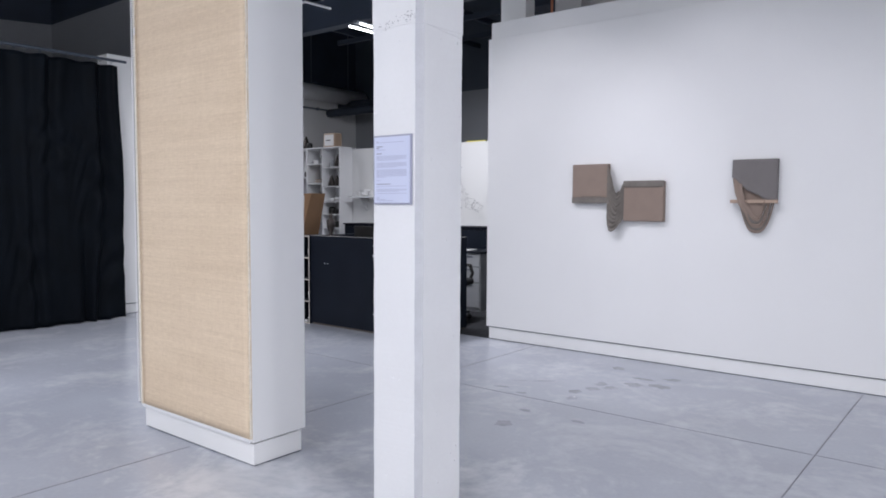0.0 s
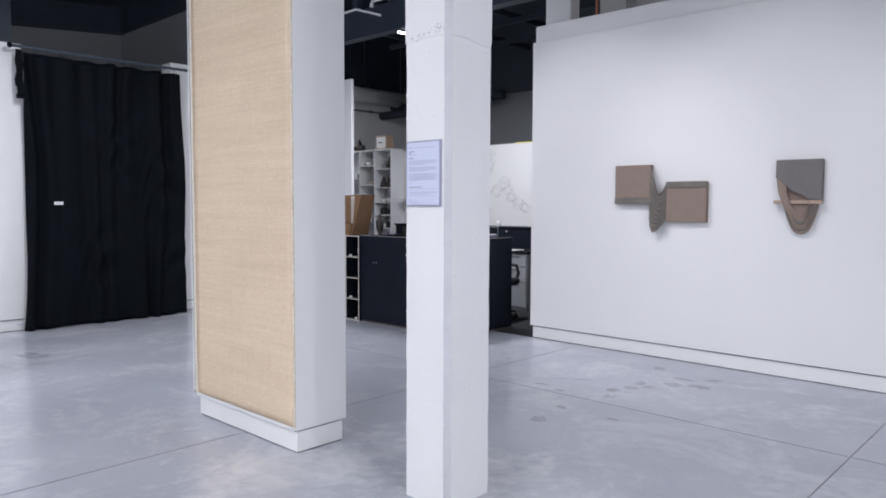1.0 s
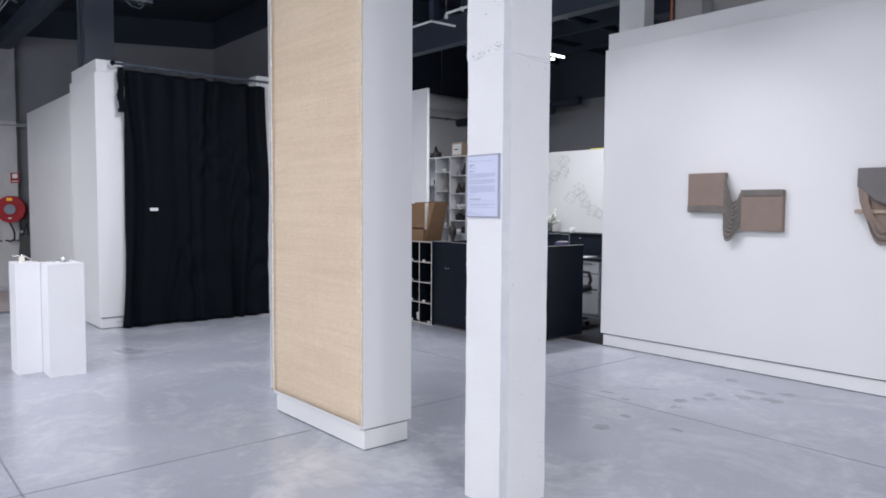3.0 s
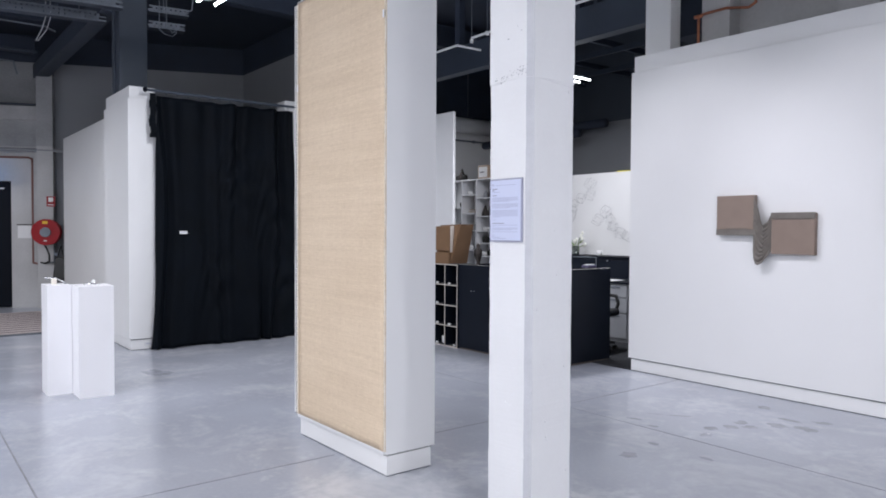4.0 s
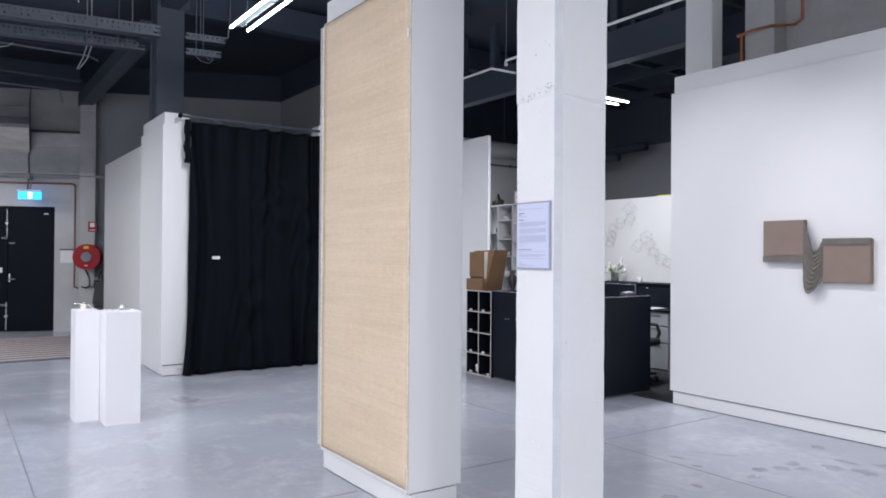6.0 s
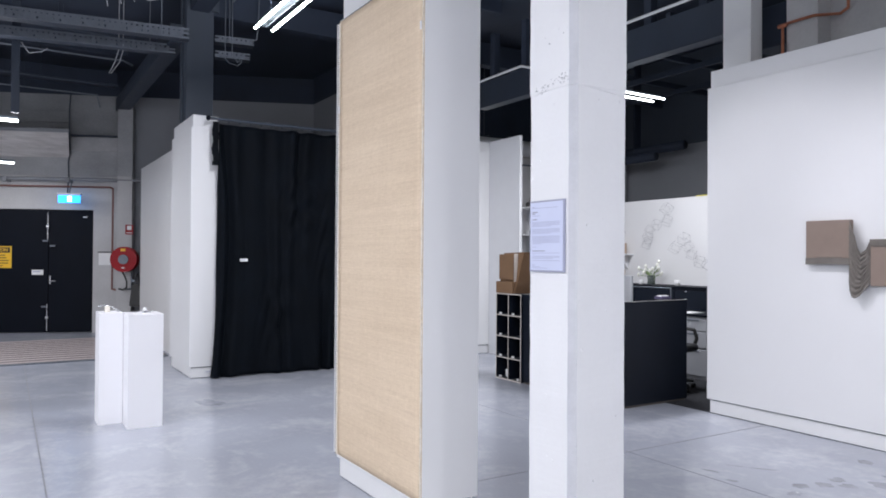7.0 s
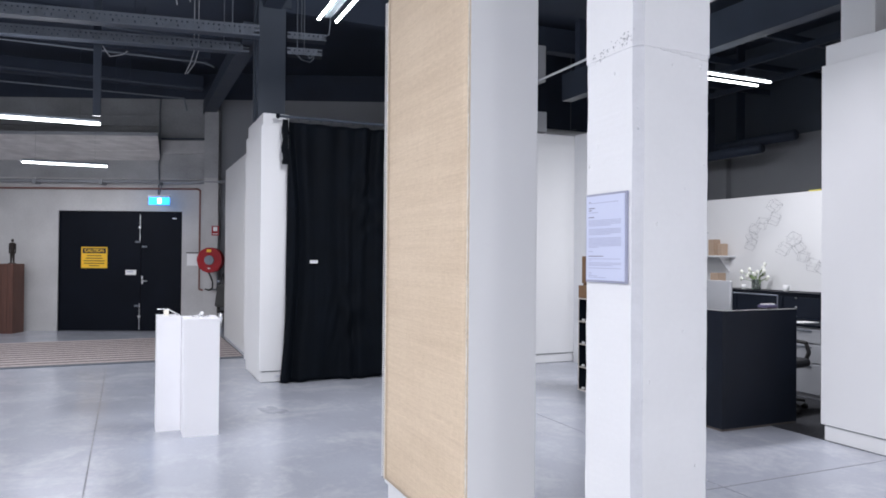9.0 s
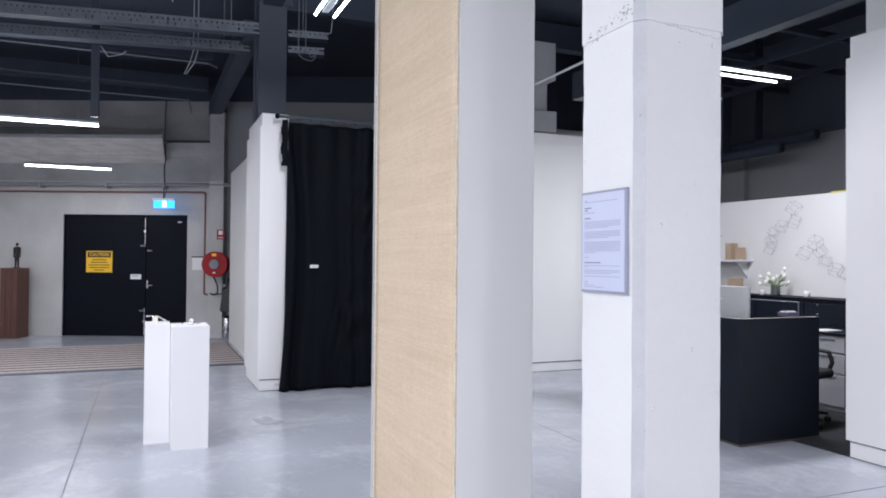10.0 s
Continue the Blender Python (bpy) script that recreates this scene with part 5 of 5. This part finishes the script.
part("foot", box(-5.85, -5.65, 5.90, 6.03, 0.751, 0.762, 0.003), SIGNBLACK, mo2)
part("stand_neck", box(-5.78, -5.72, 5.981, 6.0, 0.762, 0.95), SIGNBLACK, mo2)
tr = thing("wire_tray", (-4.9, 6.05, 1.0), "thin grey metal frame standing on the desk", "desk tray")
bm = path_rod([(-5.9, 6.20, 0.751), (-5.9, 6.20, 1.115), (-4.72, 6.20, 1.115), (-4.72, 6.20, 0.751)], 0.006, 6)
part("frame", bm, GALV, tr)
part("clip", box(-5.30, -5.27, 6.17, 6.19, 1.0, 1.11), GALV, tr)
BOOKPURPLE = material("muted_purple_cover", (0.13, 0.115, 0.21), 0.6, vary=0.08)
bk = thing("book_stack", (-4.69, 6.05, 1.0), "small stack of books and cards on the desk", "books")
for i, (m_, w, h) in enumerate(((SIGNBLACK, 0.052, 0.022), (BOOKPURPLE, 0.050, 0.026), (CARDWHITE, 0.022, 0.010))):
    part("book", box(-4.69 - w, -4.69 + w, 5.98, 6.11, 0.985 + i * 0.026, 1.010 + i * 0.026 - 0.026 + h, 0.002), m_, bk)
part("riser", box(-4.80, -4.62, 5.96, 6.13, 0.751, 0.984, 0.003), BLACKWOOD, bk)

# credenza, flowers, cup
cr = thing("credenza", (-6.4, 8.2, 0), "long black office cabinet against the half wall", "cabinet")
part("body", box(-8.3, -4.2, 7.98, 8.38, 0.0, 1.03, 0.003), BLACKWOOD, cr)
part("top_board", box(-8.32, -4.18, 7.96, 8.395, 1.031, 1.052, 0.003), BLACKDOOR, cr)
for x in (-7.6, -6.9, -6.2, -5.5, -4.8):
    part("drawer_front", box(x - 0.64, x + 0.02, 7.965, 7.979, 0.06, 1.0, 0.003), BLACKWOOD, cr)
for z in (0.99, 0.885, 0.78):
    part("knob", smooth(rod((-5.98, 7.964, z), (-5.98, 7.945, z), 0.009, 10)), STEEL, cr, "small steel knob")

GLASS = bpy.data.materials.new("clear_glass")
GLASS.use_nodes = True
gb = GLASS.node_tree.nodes["Principled BSDF"]
gb.inputs["Transmission Weight"].default_value, gb.inputs["Roughness"].default_value, gb.inputs["Base Color"].default_value = 0.9, 0.03, (0.75, 0.85, 0.8, 1)
LEAF_GREEN = material("pale_leaf_green", (0.22, 0.30, 0.13), 0.6, vary=0.3, scale=30)
PETAL = material("white_petal", (0.88, 0.88, 0.80), 0.6, vary=0.05)


def flowers(x, y, z):
    t = thing("flower_vase", (x, y, z), "glass vase of white tulips on the black cabinet", "flowers")
    part("vase", smooth(lathe([(0.05, 0), (0.055, 0.01), (0.055, 0.13), (0.052, 0.131), (0.050, 0.012)], 20, (x, y, z))), GLASS, t)
    rng = random.Random(5)
    for k in range(13):
        a, r, h = rng.uniform(0, 6.28), rng.uniform(0.05, 0.25), rng.uniform(0.16, 0.33)
        if r > 0.17:
            h *= 0.75
        tip = (x + r * math.cos(a), y - 0.03 + 0.10 * math.sin(a), z + h)
        st = part("stem", path_rod([(x + 0.02 * math.cos(a), y, z + 0.03), (x + 0.4 * r * math.cos(a), y + 0.03 * math.sin(a), z + 0.6 * h + 0.03), tip], 0.004, 5), LEAF_GREEN, t)
        part("bloom", smooth(lathe([(0.007, -0.026), (0.019, -0.009), (0.021, 0.010), (0.013, 0.028), (0.004, 0.031)], 9, tip)), PETAL, st)
    for k in range(6):
        a, l_ = rng.uniform(0, 6.28), rng.uniform(0.12, 0.22)
        bm = bmesh.new()
        prev = None
        for i in range(6):
            u = i / 5
            c = Vector((x + (0.03 + l_ * u * 0.8) * math.cos(a), y + 0.08 * u * math.sin(a), z + 0.12 + l_ * (u - 0.55 * u * u)))
            w = 0.018 * math.sin(math.pi * min(u + 0.15, 1))
            row = (bm.verts.new(c + Vector((0, 0, w))), bm.verts.new(c - Vector((0.3 * w, w, w * 0.4))))
            if prev:
                bm.faces.new((prev[0], prev[1], row[1], row[0]))
            prev = row
        part("leaf", bm, LEAF_GREEN, t)


flowers(-6.74, 8.16, 1.052)
cp = thing("white_cup", (-6.28, 8.15, 1.052), "small white ceramic cup on the black cabinet", "cup")
part("cup_body", smooth(lathe([(0.028, 0), (0.036, 0.01), (0.04, 0.075), (0.037, 0.076), (0.033, 0.012)], 18, (-6.28, 8.15, 1.052))), CARDWHITE, cp)
cp = thing("white_cup", (-6.90, 8.12, 1.052), "small white ceramic cup beside the flowers", "cup")
part("cup_body", smooth(lathe([(0.024, 0), (0.03, 0.01), (0.033, 0.06), (0.03, 0.061), (0.027, 0.012)], 18, (-6.90, 8.12, 1.052))), CARDWHITE, cp)

# wire cubes on the half wall
WIRE = material("dark_wire", (0.22, 0.22, 0.235), 0.5, 0.5)


def wire_cubes(name, centres, label):
    t = thing(name, centres[0][:3], label, "wire sculpture", "wire sculptures")
    for x, y, z, s, rx, ry, rz in centres:
        m = pose(x, y, z, rx, ry, rz)
        c = [m @ Vector((s * i, s * j, s * k)) for i in (-1, 1) for j in (-1, 1) for k in (-1, 1)]
        bm = bmesh.new()
        for a in range(8):
            for b in (a ^ 1, a ^ 2, a ^ 4):
                if b > a:
                    add_rod(bm, c[a], c[b], 0.0012, 5)
        part("wire_cube", bm, WIRE, t)


wire_cubes("wire_cubes", [(-6.583, 8.29, 2.116, 0.058, 12, 40, 22), (-6.588, 8.30, 1.948, 0.056, 30, 22, 50), (-6.777, 8.30, 1.901, 0.050, 48, 12, 24), (-6.90, 8.30, 1.83, 0.050, 12, 32, 60), (-6.94, 8.30, 1.735, 0.046, 25, 60, 15), (-6.961, 8.31, 1.635, 0.052, 38, 20, 35)], "chain of thin wire cubes fixed on the half wall")
wire_cubes("wire_cubes", [(-6.433, 8.29, 1.57, 0.060, 15, 30, 30), (-6.285, 8.29, 1.69, 0.056, 40, 25, 10), (-6.225, 8.30, 1.585, 0.052, 20, 55, 40), (-6.165, 8.30, 1.475, 0.050, 10, 15, 25), (-6.03, 8.30, 1.375, 0.054, 55, 15, 25), (-5.91, 8.30, 1.33, 0.052, 10, 35, 60)], "chain of thin wire cubes fixed on the half wall")

# wall shelf with small pieces
ws = thing("wall_shelf", (-7.85, 8.3, 1.46), "short white wall shelf on the half wall", "shelf")
part("shelf_board", box(-8.40, -7.30, 8.16, 8.40, 1.46, 1.485, 0.003), OFFWHITE, ws)
for x in (-8.2, -7.42):
    bm = bmesh.new()
    v = [bm.verts.new(p) for p in ((x, 8.39, 1.459), (x, 8.20, 1.459), (x, 8.39, 1.25), (x + 0.02, 8.39, 1.459), (x + 0.02, 8.20, 1.459), (x + 0.02, 8.39, 1.25))]
    for f in ((0, 1, 2), (5, 4, 3), (0, 3, 4, 1), (1, 4, 5, 2), (2, 5, 3, 0)):
        bm.faces.new([v[i] for i in f])
    part("bracket", bm, OFFWHITE, ws)
PALEBOX = material("pale_card_box", (0.45, 0.33, 0.24), 0.75, vary=0.08)
for x, w, h in ((-7.55, 0.10, 0.22), (-7.40, 0.07, 0.16)):
    t = thing("card_box", (x, 8.25, 1.485), "small pale cardboard box on the wall shelf", "box", "shelf boxes")
    part("box_body", box(x - w / 2, x + w / 2, 8.20, 8.32, 1.486, 1.486 + h, 0.002), PALEBOX, t)
t = thing("card_box", (-7.35, 8.15, 1.052), "small pale cardboard box on the cabinet", "box", "shelf boxes")
part("box_body", box(-7.42, -7.28, 8.06, 8.2, 1.053, 1.25, 0.002), PALEBOX, t)
for x, s in ((-8.25, 1.0), (-8.12, 1.3), (-7.97, 0.9)):
    t = thing("coral_piece", (x, 8.27, 1.486), "small rough white ceramic piece on the wall shelf", "small sculpture", "white shelf pieces")
    bm = lathe([(0.02 * s, 0), (0.05 * s, 0.02), (0.06 * s, 0.05 * s), (0.075 * s, 0.085 * s), (0.05 * s, 0.08 * s)], 14, (x, 8.27, 1.486))
    for v in bm.verts:
        v.co += noise.noise_vector(v.co * 30) * 0.012 * (v.co.z > 1.49)
    part("ceramic", bm, CARDWHITE, t)

# white shelving with objects
def shelving():
    t = thing("shelving", (-9.1, 8.2, 0), "tall white open shelving full of small pieces", "shelf")
    y0, y1, top = 8.10, 8.385, 2.28
    xs = (-9.86, -9.36, -8.965, -8.55)
    for x in xs:
        part("upright", box(x - 0.011, x + 0.011, y0, y1, 0, top, 0.001), OFFWHITE, t)
    part("top_board", box(xs[0] - 0.011, xs[-1] + 0.011, y0 - 0.002, y1, top, top + 0.02, 0.001), OFFWHITE, t)
    part("back_board", box(xs[0], xs[-1], y1, y1 + 0.012, 0, top), OFFWHITE, t)
    levels = ((0.5, 1.00, 1.40, 1.80), (0.55, 1.05, 1.39, 1.69, 2.02), (0.55, 0.95, 1.175, 1.385, 1.64, 1.955))
    for a, b, zs in zip(xs, xs[1:], levels):
        for z in zs:
            part("shelf_board", box(a + 0.012, b - 0.012, y0 + 0.003, y1, z, z + 0.016, 0.001), OFFWHITE, t)
    rng = random.Random(9)
    kinds = (("dark_cone", [(0.07, 0), (0.06, 0.05), (0.035, 0.13), (0.008, 0.2)], BRONZE, "dark pointed ceramic piece on the shelf"),
             ("dark_pot", [(0.045, 0), (0.055, 0.03), (0.055, 0.09), (0.03, 0.11)], SIGNBLACK, "small black pot on the shelf"),
             ("white_bowl", [(0.03, 0), (0.05, 0.02), (0.075, 0.07), (0.072, 0.072)], CARDWHITE, "small white bowl on the shelf"),
             ("grey_jar", [(0.04, 0), (0.05, 0.03), (0.05, 0.10), (0.025, 0.13), (0.03, 0.15)], GREYWALL, "small grey jar on the shelf"))
    spots = ((-8.86, 1.657, 0), (-8.73, 1.657, 0), (-8.84, 1.972, 3), (-8.70, 1.972, 0), (-8.84, 1.40, 2), (-8.70, 1.40, 2), (-8.85, 1.192, 1), (-8.72, 1.192, 1), (-8.85, 0.967, 2), (-8.72, 0.967, 1),
             (-9.24, 2.037, 2), (-9.09, 2.037, 3), (-9.22, 1.407, 2), (-9.08, 1.407, 3), (-9.23, 1.067, 2), (-9.52, 1.417, 3), (-9.48, 1.817, 1), (-9.60, 2.301, 1), (-9.42, 2.301, 1), (-9.50, 2.301, 0), (-9.62, 1.017, 1))
    for x, z, k in spots:
        nm, prof, m_, lab = kinds[k]
        s = rng.uniform(0.8, 1.1)
        o = thing(nm, (x, 8.22, z), lab, "ceramic", "shelf ceramics")
        part("vessel", smooth(lathe([(r * s, h * s) for r, h in prof], 14, (x, 8.22, z))), m_, o)
    for i in range(4):
        o = thing("flat_plate", (-9.16, 8.22, 1.707 + i * 0.018), "thin stacked plate on the shelf", "plate", "stacked plates")
        part("plate", smooth(lathe([(0.06, 0), (0.13 - 0.01 * i, 0.010), (0.128 - 0.01 * i, 0.013)], 18, (-9.16, 8.24, 1.707 + i * 0.018))), PALEBOX if i % 2 else CARDWHITE, o)
    o = thing("framed_letter_box", (-8.83, 8.22, 2.30), "small timber-framed white box on top of the shelving", "box")
    part("frame", box(-8.97, -8.70, 8.14, 8.30, 2.301, 2.53, 0.004), PALEBOX, o)
    part("face", box(-8.945, -8.725, 8.136, 8.14, 2.325, 2.505), CARDWHITE, o)
    part("bar", box(-8.90, -8.80, 8.130, 8.1355, 2.405, 2.42), SIGNBLACK, o)


shelving()

# drawers and chair behind the desk
DRAWERGREY = material("light_grey_steel", (0.36, 0.37, 0.39), 0.45, vary=0.04)
dp = thing("drawer_unit", (-5.25, 7.5, 0), "light grey steel office drawer unit", "drawers")
part("case", box(-5.54, -5.125, 7.31, 7.85, 0.0, 0.74, 0.004), DRAWERGREY, dp)
for z0, z1 in ((0.05, 0.36), (0.375, 0.56), (0.575, 0.725)):
    dr_ = part("drawer", box(-5.53, -5.135, 7.293, 7.309, z0, z1, 0.004), DRAWERGREY, dp)
    part("grip", box(-5.42, -5.24, 7.286, 7.293, z1 - 0.035, z1 - 0.02), GALV, dr_)
part("top_sheet", box(-5.9, -5.11, 7.28, 7.9, 0.741, 0.765, 0.004), BLACKDOOR, dp)
pp = thing("paper_stack", (-5.42, 7.45, 0.765), "loose white papers on the drawer unit", "papers")
part("sheets", box(-5.54, -5.36, 7.32, 7.55, 0.766, 0.776, 0.001), CARDWHITE, pp)
LEATHER = material("black_office_leather", (0.012, 0.013, 0.016), 0.7, vary=0.15, scale=20, bump=0.15)


def office_chair(x, y):
    t = thing("office_chair", (x, y, 0), "black office chair on castors behind the desk", "chair")
    t.rotation_euler.z = radians(192)
    t.scale.z = 0.93
    part("seat", box(x - 0.24, x + 0.24, y - 0.24, y + 0.24, 0.44, 0.53, 0.035), LEATHER, t)
    bm = bmesh.new()
    rows_ = [(x + 0.21 + 0.05 * math.sin(2.6 * k / 8 + 0.4), 0.50 + 0.44 * k / 8) for k in range(9)]
    loops = []
    for px, pz in rows_:
        loops.append([bm.verts.new((px + dx, y + dy, pz)) for dx, dy in ((-0.025, -0.19), (0.012, -0.21), (0.025, 0.0), (0.012, 0.21), (-0.025, 0.19), (-0.012, 0.0))])
    for p_, q_ in zip(loops, loops[1:]):
        for i in range(6):
            bm.faces.new((p_[i], p_[(i + 1) % 6], q_[(i + 1) % 6], q_[i]))
    bm.faces.new(loops[0][::-1])
    bm.faces.new(loops[-1])
    part("backrest", smooth(bm), LEATHER, t)
    part("gas_column", rod((x, y, 0.1), (x, y, 0.44), 0.03, 12), SIGNBLACK, t)
    for s in (-1, 1):
        part("armrest", path_rod([(x - 0.15, y + 0.27 * s, 0.46), (x - 0.19, y + 0.28 * s, 0.58), (x - 0.16, y + 0.28 * s, 0.68), (x + 0.10, y + 0.28 * s, 0.70), (x + 0.17, y + 0.28 * s, 0.67), (x + 0.21, y + 0.28 * s, 0.56), (x + 0.235, y + 0.26 * s, 0.46)], 0.020, 8), SIGNBLACK, t)
    for k in range(5):
        a = k * 2 * math.pi / 5 + 0.3
        px, py = x + 0.29 * math.cos(a), y + 0.29 * math.sin(a)
        lg = part("leg", rod((x, y, 0.115), (px, py, 0.085), 0.022, 8, 0.015), SIGNBLACK, t)
        part("castor", smooth(rod((px - 0.02, py, 0.032), (px + 0.02, py, 0.032), 0.026, 12)), SIGNBLACK, lg)


office_chair(-5.07, 6.57)
